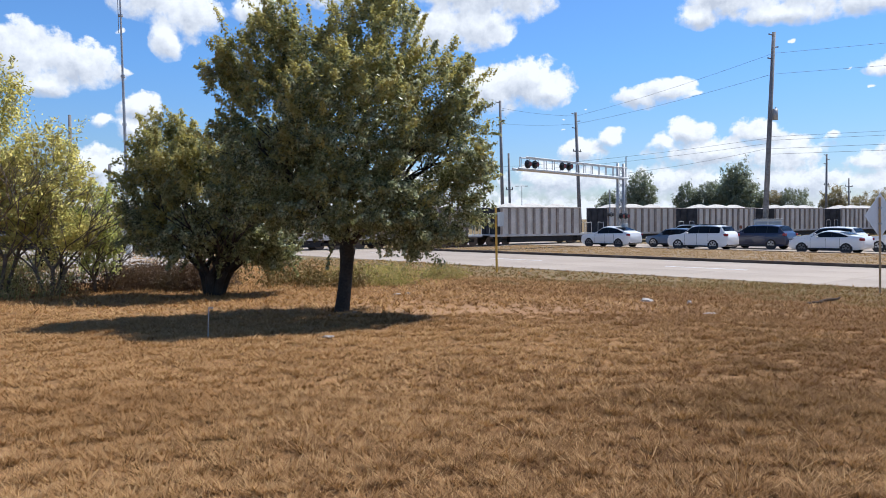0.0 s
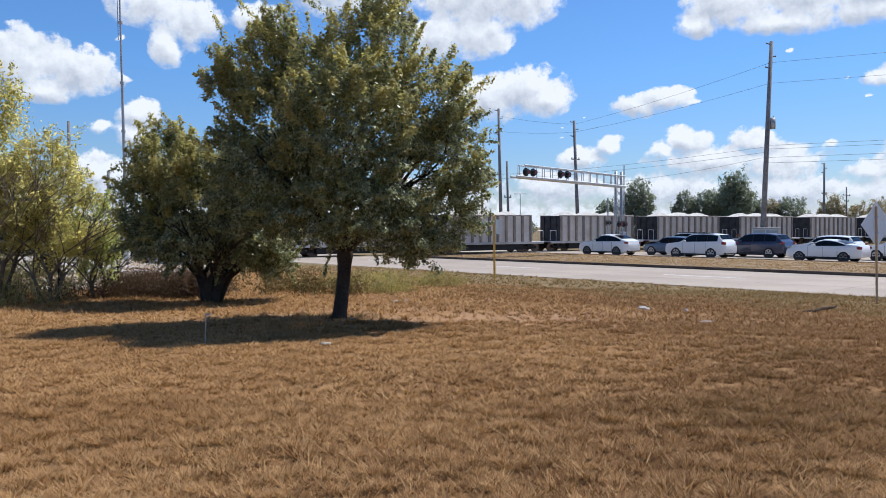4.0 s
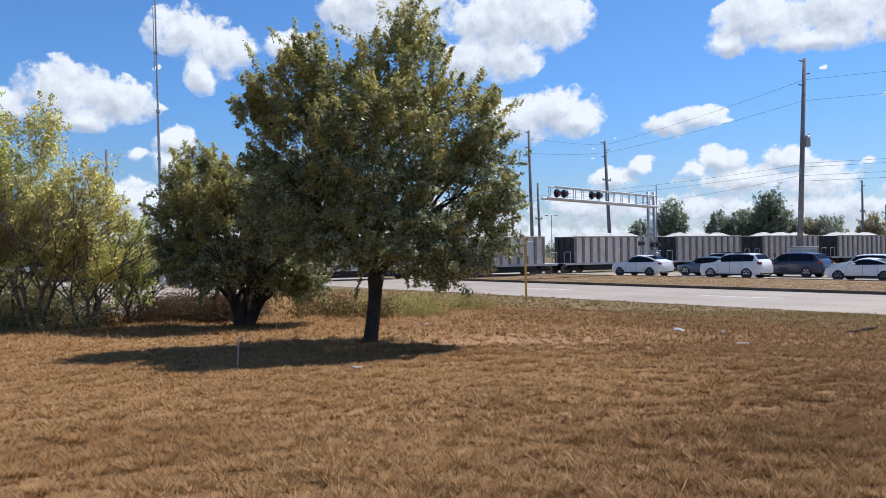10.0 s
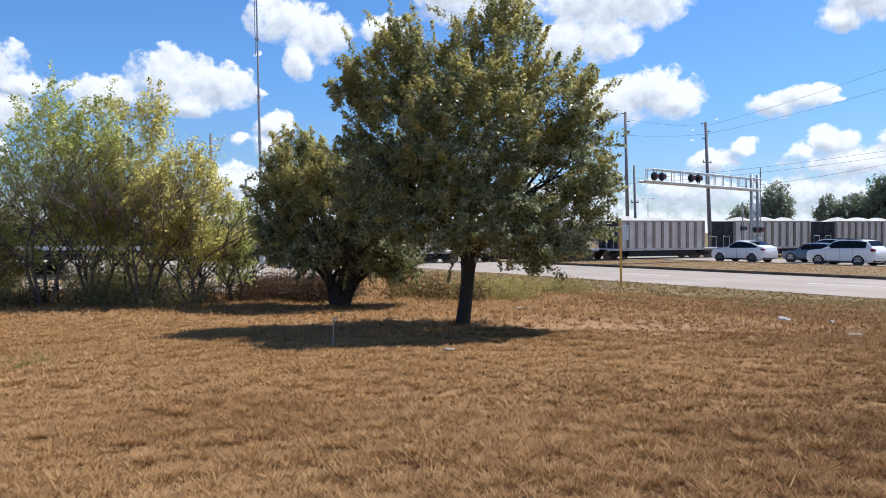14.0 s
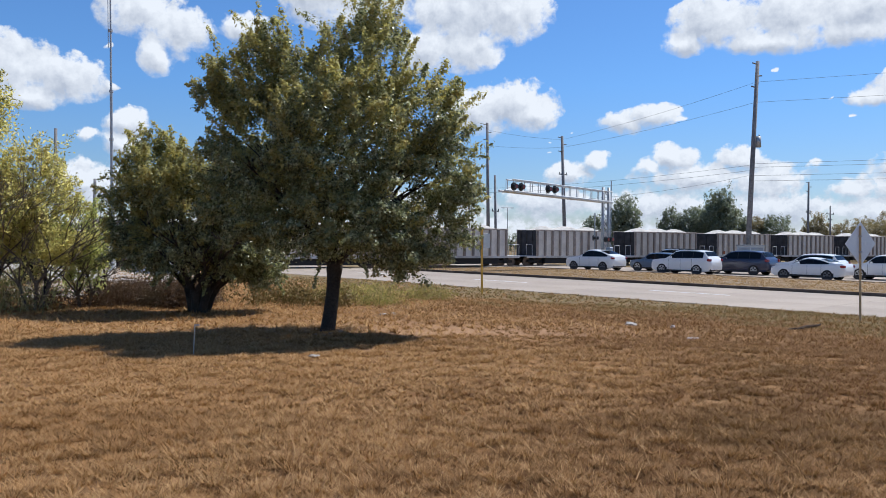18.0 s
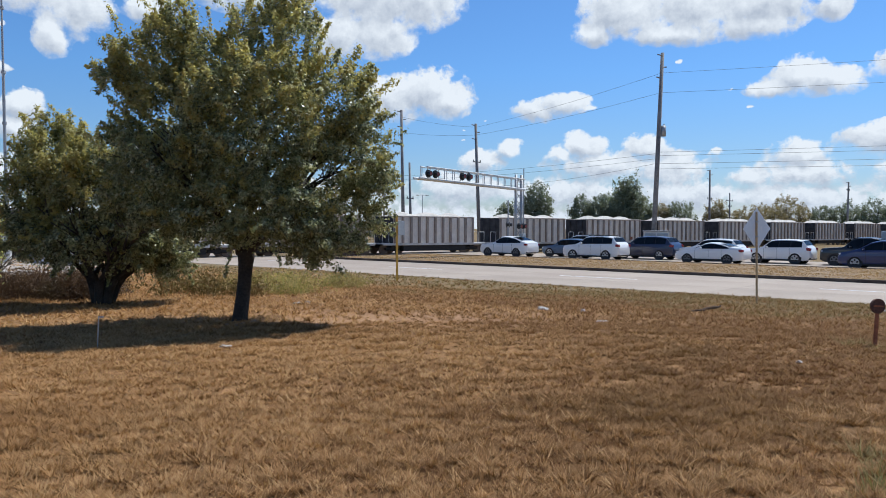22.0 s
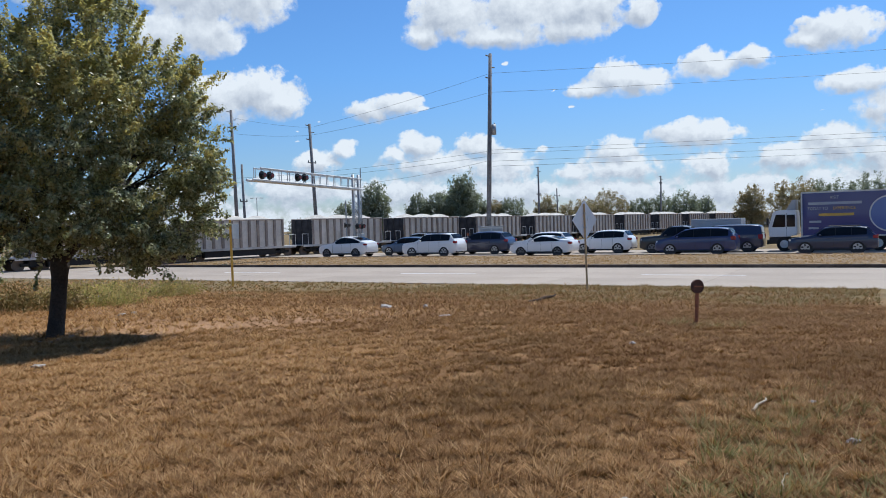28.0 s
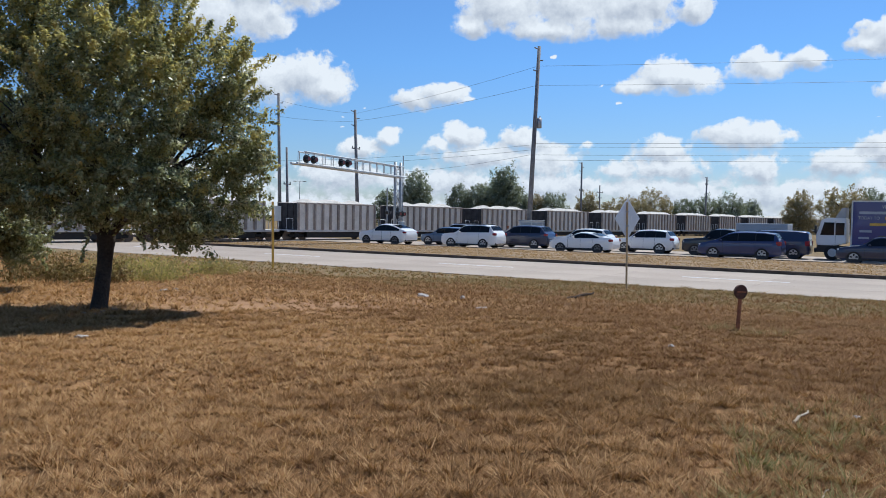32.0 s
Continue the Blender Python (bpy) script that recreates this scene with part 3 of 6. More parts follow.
# ---- the lie of the land ----
U, N = Vector((0.66, -0.7513, 0)), Vector((0.7513, 0.66, 0))
NEAR_EDGE, CURB, MEDIAN_FAR, FAR_EDGE = 27.7, 38.8, 50.4, 61.9


def rd(u, n, z=0.0):
    """A place from metres along and across the road."""
    return U * u + N * n + Vector((0, 0, z))


def smooth(a, b, x):
    t = np.clip((x - a) / (b - a), 0, 1)
    return t * t * (3 - 2 * t)


def ground_z(x, y):
    n = N.x * x + N.y * y
    u = U.x * x + U.y * y
    z = 0.78 - 0.66 * smooth(9.0, 25.0, n) - 0.12 * smooth(24.0, 27.8, n)
    z = z - 0.25 * smooth(27.7, 28.2, n) * (1 - smooth(61.8, 62.4, n))
    z = z + 0.02 * np.sin(x * 1.7 + y * 0.6) * np.sin(y * 1.3 - x * 0.4) * (1 - smooth(20, 26, n))
    return z


# ---- ground, road, track ----
def build_ground():
    near = np.concatenate([np.arange(-40, 60, 0.5)])
    far = np.array([60, 70, 85, 110, 150, 220, 350, 600, 1000, 1800, 2600], float)
    xs = np.concatenate([-far[::-1], near, far])
    ys = np.concatenate([-far[::-1], np.arange(-40, 60, 0.5), far])
    gx, gy = np.meshgrid(xs, ys)
    v = np.stack([gx, gy, ground_z(gx, gy)], -1).reshape(-1, 3)
    w = len(xs)
    i = (np.arange(len(ys) - 1)[:, None] * w + np.arange(w - 1)[None, :]).ravel()
    f = np.stack([i, i + 1, i + w + 1, i + w], 1)
    return tagged(raw("ground", v, f, M_GROUND, smooth=True), "dry mown straw-coloured turf sloping gently to the road", "ground", kind="structure")


build_ground()


def slab(name, u0, u1, n0, n1, z0, z1, material, label, category, parent=None, steps=1):
    bm = B()
    w = (u1 - u0) / steps
    m = Matrix(((U.x, N.x, 0, 0), (U.y, N.y, 0, 0), (0, 0, 1, 0), (0, 0, 0, 1)))
    for k in range(steps):
        c = rd(u0 + w * (k + 0.5), (n0 + n1) / 2, (z0 + z1) / 2)
        bmesh.ops.create_cube(bm, size=1.0, matrix=Matrix.Translation(c) @ m @ Matrix.Diagonal((w, n1 - n0, z1 - z0, 1)))
    ob = part(name, bm, material, parent)
    if category:
        tagged(ob, label, category, kind="structure")
    return ob


U0, U1 = -260.0, 160.0
road_near = slab("road", U0, U1, NEAR_EDGE, CURB - 0.15, -0.4, -0.012, M_JOINT, "pale worn concrete carriageway with tar joints", "road")
road_far = slab("road", U0, U1, MEDIAN_FAR + 0.15, FAR_EDGE, -0.4, -0.012, M_JOINT, "pale concrete carriageway with queued cars", "road")


def road_slabs(parent, n0, n1, lanes, u0, u1, length=5.0):
    """Cast concrete slabs with open joints."""
    w = (n1 - n0) / lanes
    me = None
    for i in range(int((u1 - u0) / length)):
        for j in range(lanes):
            if me is None:
                bm = B()
                m = Matrix(((U.x, N.x, 0, 0), (U.y, N.y, 0, 0), (0, 0, 1, 0), (0, 0, 0, 1)))
                bmesh.ops.create_cube(bm, size=1.0, matrix=m @ Matrix.Diagonal((length - 0.014, w - 0.014, 0.05, 1)))
                ob = part("concrete_slab", bm, M_ROAD, parent)
                me = ob.data
            else:
                ob = new("concrete_slab", me)
                ob.parent = parent
            ob.location = rd(u0 + (i + 0.5) * length, n0 + (j + 0.5) * w, -0.024)


road_slabs(road_near, NEAR_EDGE + 0.05, CURB - 0.2, 3, -120, 40, 6.0)
road_slabs(road_far, MEDIAN_FAR + 0.2, FAR_EDGE - 0.05, 3, -90, 30, 6.0)
for k in range(-4, 4):
    slab("lane_dash", -9.4 + 12.2 * k, -5.2 + 12.2 * k, 33.34, 33.48, 0.001, 0.005, M_WHITE, "worn white dash of the lane line", "road marking")
median = slab("median", -46, 140, CURB + 0.05, MEDIAN_FAR - 0.05, -0.4, 0.10, M_MEDIAN, "raised grassed median of dry straw turf", "median")
for nm, n0, n1 in (("curb", CURB - 0.15, CURB + 0.05), ("curb", MEDIAN_FAR - 0.05, MEDIAN_FAR + 0.15)):
    slab(nm, -46, 140, n0, n1, -0.4, 0.15, M_CURB, "dark stained concrete kerb of the median", "kerb")
slab("curb", -46.2, -46, CURB - 0.1, MEDIAN_FAR + 0.1, -0.4, 0.145, M_CURB, "dark stained kerb at the nose of the median", "kerb")

# the track: a point on it, and its direction
TP, TD = Vector((5.11, 72.95, 0)), Vector((0.8558, 0.5173, 0))
TN = Vector((-TD.y, TD.x, 0))
RAIL_Z = -0.06
TRACK = Matrix(((TD.x, TN.x, 0, TP.x), (TD.y, TN.y, 0, TP.y), (0, 0, 1, RAIL_Z), (0, 0, 0, 1)))


def build_track():
    bm = B()
    for s0, s1 in ((-130, -36), (-2, 640)):
        vs = [bm.verts.new(TRACK @ Vector(p)) for p in ((s0, -2.6, -0.45), (s0, -1.5, -0.13), (s0, 1.5, -0.13), (s0, 2.6, -0.45),
                                                        (s1, -2.6, -0.45), (s1, -1.5, -0.13), (s1, 1.5, -0.13), (s1, 2.6, -0.45))]
        for a in range(3):
            bm.faces.new((vs[a], vs[a + 4], vs[a + 5], vs[a + 1]))
    tagged(part("track_bed", bm, M_BALLAST), "grey crushed stone ballast of the railway", "track bed", kind="structure")
    for y in (-0.75, 0.75):
        bm = B()
        box(bm, (250, y, -0.06), (780, 0.07, 0.12))
        bm.transform(TRACK)
        tagged(part("rail", bm, M_STEEL), "rust-brown steel rail of the railway", "rail", kind="structure")


build_track()


# ---- the train ----
PITCH, TRAIN_S0 = 13.0, -1.47


def hopper_car(m):
    """An open-top aggregate hopper: pale side panels, brown ribs, black ends and a heaped load."""
    t = thing("hopper_car", m, "open-top grey hopper car heaped with pale gravel", "freight car", "cars of the train")
    h0, h1, hw, x0, x1 = 0.98, 3.46, 1.48, 1.3, 10.85
    bm = B()
    prof = [(x0, h0), (x1, h0), (x1, h1), (x0, h1)]
    rings = []
    for y in (-hw, hw):
        rings.append([bm.verts.new((x, y, z)) for x, z in prof])
    bm.faces.new(rings[0])
    bm.faces.new(rings[1][::-1])
    part("side_panel", bm, M_HOPPER, t)
    for x, s in ((x0, 1), (x1, -1)):
        bm = B()
        box(bm, (x + s * 0.02, 0, (h0 + h1) / 2), (0.05, hw * 2 - 0.02, h1 - h0))
        for yy in (-0.9, 0, 0.9):
            box(bm, (x - s * 0.04, yy, (h0 + h1) / 2), (0.08, 0.12, h1 - h0))
        part("end_sheet", bm, M_HEND, t, "black end sheet")
    for y in (-hw, hw):
        bm = B()
        box(bm, ((x0 + x1) / 2, y, h1), (x1 - x0 + 0.1, 0.14, 0.13), bevel=0.02)
        part("top_chord", bm, M_CHORD, t)
        bm = B()
        box(bm, (6.25, y * 0.99, h0 - 0.06), (12.1, 0.12, 0.2), bevel=0.02)
        part("side_sill", bm, M_SILL, t)
        for k in range(11):
            bm = B()
            xk = x0 + 0.12 + k * (x1 - x0 - 0.24) / 10
            zz = h0 + 0.05
            box(bm, (xk, y + math.copysign(0.07, y), (zz + h1) / 2), (0.22 if k in (0, 10) else 0.27, 0.12, h1 - zz), bevel=0.03)
            part("rib", bm, M_RIB, t)
    bm = B()
    nx, ny = 30, 8
    rng = random.Random(3)
    g = [[bm.verts.new((x0 + 0.08 + (x1 - x0 - 0.16) * i / nx, (hw - 0.08) * (2 * j / ny - 1),
                        h1 - 0.06 + (1 - abs(2 * j / ny - 1) ** 2.4) * (0.36 + 0.13 * math.cos((i / nx - 0.5) * 2 * math.pi * 3)) * min(1, 5 * min(i, nx - i) / nx) + rng.uniform(0, 0.04)))
          for j in range(ny + 1)] for i in range(nx + 1)]
    for i in range(nx):
        for j in range(ny):
            bm.faces.new((g[i][j], g[i + 1][j], g[i + 1][j + 1], g[i][j + 1]))
    part("gravel_load", bm, M_LOAD, t, "pale heaped gravel", True)
    bm = B()
    box(bm, (6.25, 0, 0.78), (11.6, 0.5, 0.35))
    box(bm, (6.25, 0, 0.6), (7.4, 2.7, 0.62))
    for k in range(4):
        box(bm, (3.4 + k * 1.9, 0, 0.55), (1.1, 2.0, 0.4), bevel=0.08)
    part("underframe", bm, M_UNDER, t)
    for x, s in ((0.6, 1), (11.9, -1)):
        bm = B()
        box(bm, (x + s * 0.2, 0, 0.98), (1.5, 2.9, 0.08))
        part("end_platform", bm, M_SILL, t)
        for y in (-1.38, 1.38):
            bm = B()
            for dx in (-0.42, 0.3):
                rod(bm, (x + s * dx, y, 0.98), (x + s * dx, y, 2.05), 0.022, seg=5)
            rod(bm, (x - 0.42 * s, y, 2.05), (x + 0.3 * s, y, 2.05), 0.022, seg=5)
            part("grab_rail", bm, M_PALE, t, "pale grab rail")
        bm = B()
        box(bm, (x - s * 0.65, 0, 0.85), (0.9, 0.22, 0.25))
        part("coupler", bm, M_UNDER, t)
    for x in (1.55, 10.95):
        bm = B()
        for y in (-1.0, 1.0):
            box(bm, (x, y, 0.5), (1.7, 0.16, 0.26), bevel=0.06)
            box(bm, (x, y, 0.55), (0.5, 0.24, 0.5), bevel=0.05)
        box(bm, (x, 0, 0.52), (0.4, 2.1, 0.3))
        bogie = part("bogie", bm, M_UNDER, t)
        for dx in (-0.88, 0.88):
            for y in (-0.75, 0.75):
                bm = B()
                rod(bm, (x + dx, y - 0.07, 0.44), (x + dx, y + 0.07, 0.44), 0.44, seg=16)
                part("wheel", bm, M_STEEL, bogie)
    return t


TRAIN = []
first = hopper_car(TRACK @ pose(TRAIN_S0, 0, 0))
TRAIN.append((first, TRAIN_S0 - 7 * PITCH))
for k in range(1, 56):
    TRAIN.append((copy_thing(first, TRACK @ pose(TRAIN_S0 + k * PITCH, 0, 0)), TRAIN_S0 + (k - 7) * PITCH))
# how far the train leads (+) a steady 11.32 m/s, metres
TRAIN_DRIFT = [(0.0, -0.75), (1.0, -0.4), (2.0, -0.25), (5.0, -0.25), (9.0, 0.35), (12.0, 0.85), (15.0, 1.0), (18.0, 0.9), (23.0, 0.4), (25.4, 0.3), (29.0, -0.1), (32.0, -0.3)]


# ---- poles, wires and signals ----
def polar(azimuth, dist, z=0.0):
    a = radians(azimuth)
    return Vector((math.sin(a) * dist, math.cos(a) * dist, z))


def utility_pole(foot, top, r, label, arms=(), insulators=True, can=None):
    t = thing("utility_pole", Matrix.Translation(foot), label, "utility pole", "poles along the line")
    d = Vector(top) - Vector(foot)
    part("shaft", rod(B(), (0, 0, -0.3), d, r, r * 0.62, 10), M_POLE, t, smooth=True)
    side = Vector((-0.35, 0.94, 0)).normalized() if not arms else Vector((0.75, 0.66, 0))
    for z, w in arms:
        p = d * (z / d.z)
        part("crossarm", box(B(), p + side * 0.0, (w, 0.1, 0.12), pose(0, 0, 0, 0, 0, 41)), M_POLE, t)
        for s in (-0.45, 0.45):
            q = p + Vector((0.75, 0.66, 0)) * w * s
            part("insulator", rod(B(), q + Vector((0, 0, 0.06)), q + Vector((0, 0, 0.26)), 0.06, 0.035, 6), M_BLACK, t)
    if insulators:
        for k in range(3):
            p = d * (0.985 - 0.055 * k)
            sgn = 1 if k % 2 else -1
            part("insulator", rod(B(), p, p + Vector((0.5 * sgn, 0.2 * sgn, 0.08)), 0.04, 0.06, 6), M_POLE, t)
    if can:
        p = d * (can / d.z) + Vector((0.42, 0.1, 0))
        bm = rod(B(), p - Vector((0, 0, 0.45)), p + Vector((0, 0, 0.45)), 0.26, seg=14)
        rod(bm, p + Vector((0.1, 0, 0.45)), p + Vector((0.1, 0, 0.62)), 0.05, seg=6)
        part("transformer", bm, M_GALV, t, "grey pole transformer", True)
    return t


def up(azimuth, dist, el):
    return polar(azimuth, dist, 2.35 + dist * math.tan(radians(el)))


main_pole_foot, main_pole_top = polar(22.25, 71.0, -0.1), up(22.75, 71.0, 12.15)
utility_pole(main_pole_foot, main_pole_top, 0.24, "tall leaning weathered timber pole with a grey transformer", (), True, 11.0)
pole2_top, pole3_top, pole4_top = up(9.6, 92.0, 7.55), up(4.2, 96.0, 8.5), up(4.8, 84.0, 4.75)
utility_pole(polar(9.95, 92.0, -0.1), pole2_top, 0.24, "weathered timber utility pole with a short crossarm", ((10.2, 1.4),))
utility_pole(polar(4.4, 96.0, -0.1), pole3_top, 0.24, "tall dark timber utility pole behind the train")
utility_pole(polar(4.95, 84.0, -0.1), pole4_top, 0.17, "short dark timber utility pole behind the train", ((5.6, 1.0),), False)
utility_pole(polar(3.0, 110.0, -0.1), up(2.95, 110.0, 4.0), 0.16, "thin far timber pole behind the train", (), False)
utility_pole(polar(-25.2, 70.0, 0.3), up(-25.25, 70.0, 7.0), 0.19, "dark timber pole beyond the scrub", (), False)
utility_pole(polar(-22.9, 60.0, 0.3), up(-22.9, 60.0, 3.85), 0.15, "short dark timber pole beyond the scrub", (), False)
utility_pole(polar(26.0, 130.0, -0.1), up(26.0, 130.0, 4.1), 0.2, "far timber pole with a crossarm beyond the train", ((7.2, 1.6),))
utility_pole(polar(27.35, 150.0, -0.1), up(27.3, 150.0, 2.5), 0.17, "far timber pole with two crossarms among trees", ((7.6, 3.0), (6.6, 1.6)), False)
utility_pole(polar(34.5, 150.0, -0.1), up(34.55, 150.0, 3.1), 0.2, "far timber pole with a crossarm over the trees", ((9.2, 1.6),))
utility_pole(polar(37.7, 170.0, -0.1), up(37.7, 170.0, 1.45), 0.2, "far thin timber pole over the train", (), False)
utility_pole(polar(19.9, 150.0, -0.1), up(19.85, 150.0, 3.0), 0.16, "far thin timber pole among the pines", (), False)


def wire(a, b, sag, label="thin black overhead wire between timber poles"):
    cu = bpy.data.curves.new("overhead_wire", "CURVE")
    cu.dimensions, cu.bevel_depth, cu.bevel_resolution = "3D", 0.0115, 0
    sp = cu.splines.new("POLY")
    sp.points.add(15)
    a, b = Vector(a), Vector(b)
    for i in range(16):
        k = i / 15
        p = a.lerp(b, k) - Vector((0, 0, sag * 4 * k * (1 - k)))
        sp.points[i].co = (*p, 1)
    cu.materials.append(M_WIRE)
    return tagged(new("overhead_wire", cu), label, "wire", "overhead wires")


def on_main(z):
    d = main_pole_top - main_pole_foot
    return main_pole_foot + d * ((z - main_pole_foot.z) / d.z)


right_end = on_main(0) + Vector((100, -66, 0))
for z, rise, sag in ((15.9, 0.8, 1.0), (14.2, 0.6, 1.0), (9.05, 0.6, 0.5), (8.75, 0.3, 0.5), (8.05, 0.4, 0.5), (7.6, 0.2, 0.5)):
    wire(on_main(z), right_end + Vector((0, 0, z + rise)), sag)
for z, e2, e3 in ((15.9, 7.3, 8.0), (14.2, 6.75, 6.9)):
    wire(on_main(z), up(9.63, 92.0, e2), 0.25)
    wire(up(9.63, 92.0, e2), up(4.2, 96.0, e3), 0.2)
for z, e3 in ((8.95, 3.75), (8.5, 3.45)):
    wire(on_main(z), up(2.0, 112.0, e3), 0.5)
wire(on_main(8.1), up(9.9, 92.0, 3.0), 0.4)


def cantilever_signal():
    """Railway cantilever: twin-post mast, truss arm, two pairs of lamps."""
    foot, arm = polar(12.75, 68.5), 12.9
    t = thing("crossing_cantilever", Matrix.Translation(foot) @ pose(0, 0, 0, 0, 0, math.degrees(math.atan2(-N.y, -N.x))),
              "galvanised railway crossing cantilever with red flashing lamps", "crossing signal")
    for y in (-0.4, 0.4):
        part("mast_post", rod(B(), (y, 0, 0), (y, 0, 7.0), 0.125, seg=10), M_GALV, t, smooth=True)
    for k in range(10):
        z = 0.4 + k * 0.64
        part("mast_brace", rod(B(), (-0.4, 0, z), (0.4, 0, z + 0.64), 0.032, seg=5), M_GALV, t)
        part("mast_brace", rod(B(), (0.4, 0.05, z), (-0.4, 0.05, z + 0.64), 0.032, seg=5), M_GALV, t)
    for z, r in ((6.62, 0.055), (5.74, 0.1)):
        for y in (-0.3, 0.3):
            x1 = arm if z < 6 else arm - 0.8
            part("truss_chord", rod(B(), (-0.5, y, z), (x1, y, z + 0.34), r, seg=6), M_PALE, t, "pale truss chord")
    for k in range(13):
        x = 0.6 + k * (arm - 1.5) / 12
        zz = 5.74 + 0.34 * x / arm
        for y in (-0.3, 0.3):
            part("truss_web", rod(B(), (x, y, zz), (x, y, zz + 0.88), 0.035, seg=5), M_PALE, t)
    bm = B()
    box(bm, (arm / 2, 0, 5.86), (arm, 0.5, 0.04), pose(0, 0, 0, 0, -1.5, 0))
    part("walkway", bm, M_PALE, t)
    part("hand_rail", rod(B(), (arm - 0.1, 0.3, 6.0), (arm - 0.1, 0.3, 6.95), 0.025, seg=5), M_PALE, t)

    def lamp(x, y, z, face, big=0.31):
        bm = rod(B(), (x, y, z), (x, y + face * 0.05, z), big, seg=18)
        hd = part("lamp_backing", bm, M_BLACK, t, "round black lamp backing")
        bm = rod(B(), (x, y + face * 0.05, z), (x, y + face * 0.32, z), 0.17, 0.19, 14)
        part("lamp_hood", bm, M_BLACK, hd)
        part("lamp_lens", rod(B(), (x, y + face * 0.321, z), (x, y + face * 0.33, z), 0.15, seg=14), M_LENS, hd)

    for x in (7.35, 8.15, 11.3, 12.1):
        lamp(x, 0.42, 6.42, 1)
    for x in (-0.32, 0.32):
        lamp(x, 0.25, 2.55, 1, 0.25)
    part("lamp_crossbar", box(B(), (0, 0.12, 2.55), (1.0, 0.08, 0.08)), M_GALV, t)
    bm = B()
    for a in (45, -45):
        box(bm, (0, -0.2, 3.9), (1.22, 0.03, 0.23), pose(0, 0, 0, 0, a, 0))
    part("crossbuck", bm, M_WHITE, t, "white crossbuck")
    part("bell_mast", rod(B(), (-0.75, 0, 0), (-0.75, 0, 7.6), 0.05, seg=6), M_GALV, t)
    part("control_box", box(B(), (0.1, 0.5, 1.2), (0.5, 0.4, 1.4), bevel=0.03), M_GALV, t)
    return t


cantilever_signal()


def gate_mast(p, label):
    t = thing("gate_mast", Matrix.Translation(p) @ pose(0, 0, 0, 0, 0, 62), label, "crossing signal")
    part("post", rod(B(), (0, 0, 0), (0, 0, 5.0), 0.06, seg=8), M_GALV, t)
    part("crossarm", box(B(), (0, 0, 2.7), (1.0, 0.08, 0.08)), M_BLACK, t)
    for x in (-0.42, 0.42):
        hd = part("lamp_backing", rod(B(), (x, 0.03, 2.7), (x, -0.02, 2.7), 0.26, seg=14), M_BLACK, t)
        part("lamp_hood", rod(B(), (x, -0.02, 2.7), (x, -0.26, 2.7), 0.15, seg=12), M_BLACK, hd)
    return t


gate_mast(polar(12.0, 74.0), "slim crossing signal post with dark lamps before the train")


def street_lamp(az, d, el):
    p = polar(az, d)
    t = thing("street_lamp", Matrix.Translation(p), "far slim steel street lamp beyond the train", "street lamp")
    h = 2.35 + d * math.tan(radians(el))
    part("pole", rod(B(), (0, 0, 0), (0, 0, h), 0.1, 0.06, 6), M_GALV, t)
    part("arm", rod(B(), (-0.9, 0, h), (0.9, 0, h), 0.05, seg=5), M_GALV, t)
    for x in (-0.9, 0.9):
        part("head", box(B(), (x, 0, h - 0.03), (0.6, 0.3, 0.14), bevel=0.03), M_GALV, t)


street_lamp(5.75, 150.0, 2.4)


# ---- road signs and posts ----
def diamond_sign():
    t = thing("warning_sign", Matrix.Translation((12.5, 22.4, 0.1)) @ pose(0, 0, 0, 0, -1.0, 0), "back of a diamond road sign on a timber-brown post", "road sign")
    part("post", box(B(), (0, 0, 1.35), (0.06, 0.045, 2.9), pose(0, 0, 0, 0, 0, -36), 0.008), M_SIGNPOST, t, smooth=False)
    bm = B()
    box(bm, (0, 0, 0), (0.92, 0.012, 0.92), pose(0, 0, 0, 0, 45, 0), 0.004)
    bm.transform(Matrix.Translation((0.03, 0.045, 2.28)) @ pose(0, 0, 0, 0, 0, 24))
    panel = part("sign_panel", bm, M_SIGNBACK, t, "bare aluminium back")
    bm = B()
    for z in (2.05, 2.5):
        box(bm, (0.01, 0.02, z), (0.1, 0.1, 0.04), pose(0, 0, 0, 0, 0, -36))
    part("bracket", bm, M_GALV, panel)
    part("sticker", box(B(), (0.2, 0.115, 2.3), (0.09, 0.02, 0.11), pose(0, 0, 0, 0, 0, 24)), M_WHITE, panel)


diamond_sign()


def yellow_post():
    t = thing("object_marker", Matrix.Translation((2.23, 32.6, 0.1)) @ pose(0, 0, 0, 0, -0.6, 0), "tall slim yellow post with a small sign on top", "road sign")
    part("post", box(B(), (0, 0, 1.35), (0.09, 0.07, 2.75), None, 0.01), M_YELLOW, t)
    part("sign_panel", box(B(), (0.2, 0.06, 2.25), (0.45, 0.012, 0.6), pose(0, 0, 0, 0, 0, 50), 0.004), M_GALV, t, "dull aluminium back")


yellow_post()


def disc_marker():
    t = thing("disc_marker", Matrix.Translation((7.43, 10.1, 0.66)) @ pose(0, 0, 0, 0, 3.0, 0), "rusty round marker disc on a short orange-brown post", "marker post")
    part("post", box(B(), (0, 0, 0.26), (0.055, 0.03, 0.66), None, 0.006), M_ORANGE, t)
    bm = rod(B(), (0, -0.02, 0.63), (0, 0.02, 0.63), 0.105, seg=28)
    d = part("disc", bm, M_RUST, t, "dark rusted round disc")
    part("label_band", box(B(), (0, -0.024, 0.63), (0.15, 0.006, 0.022)), M_ORANGE, d)


disc_marker()


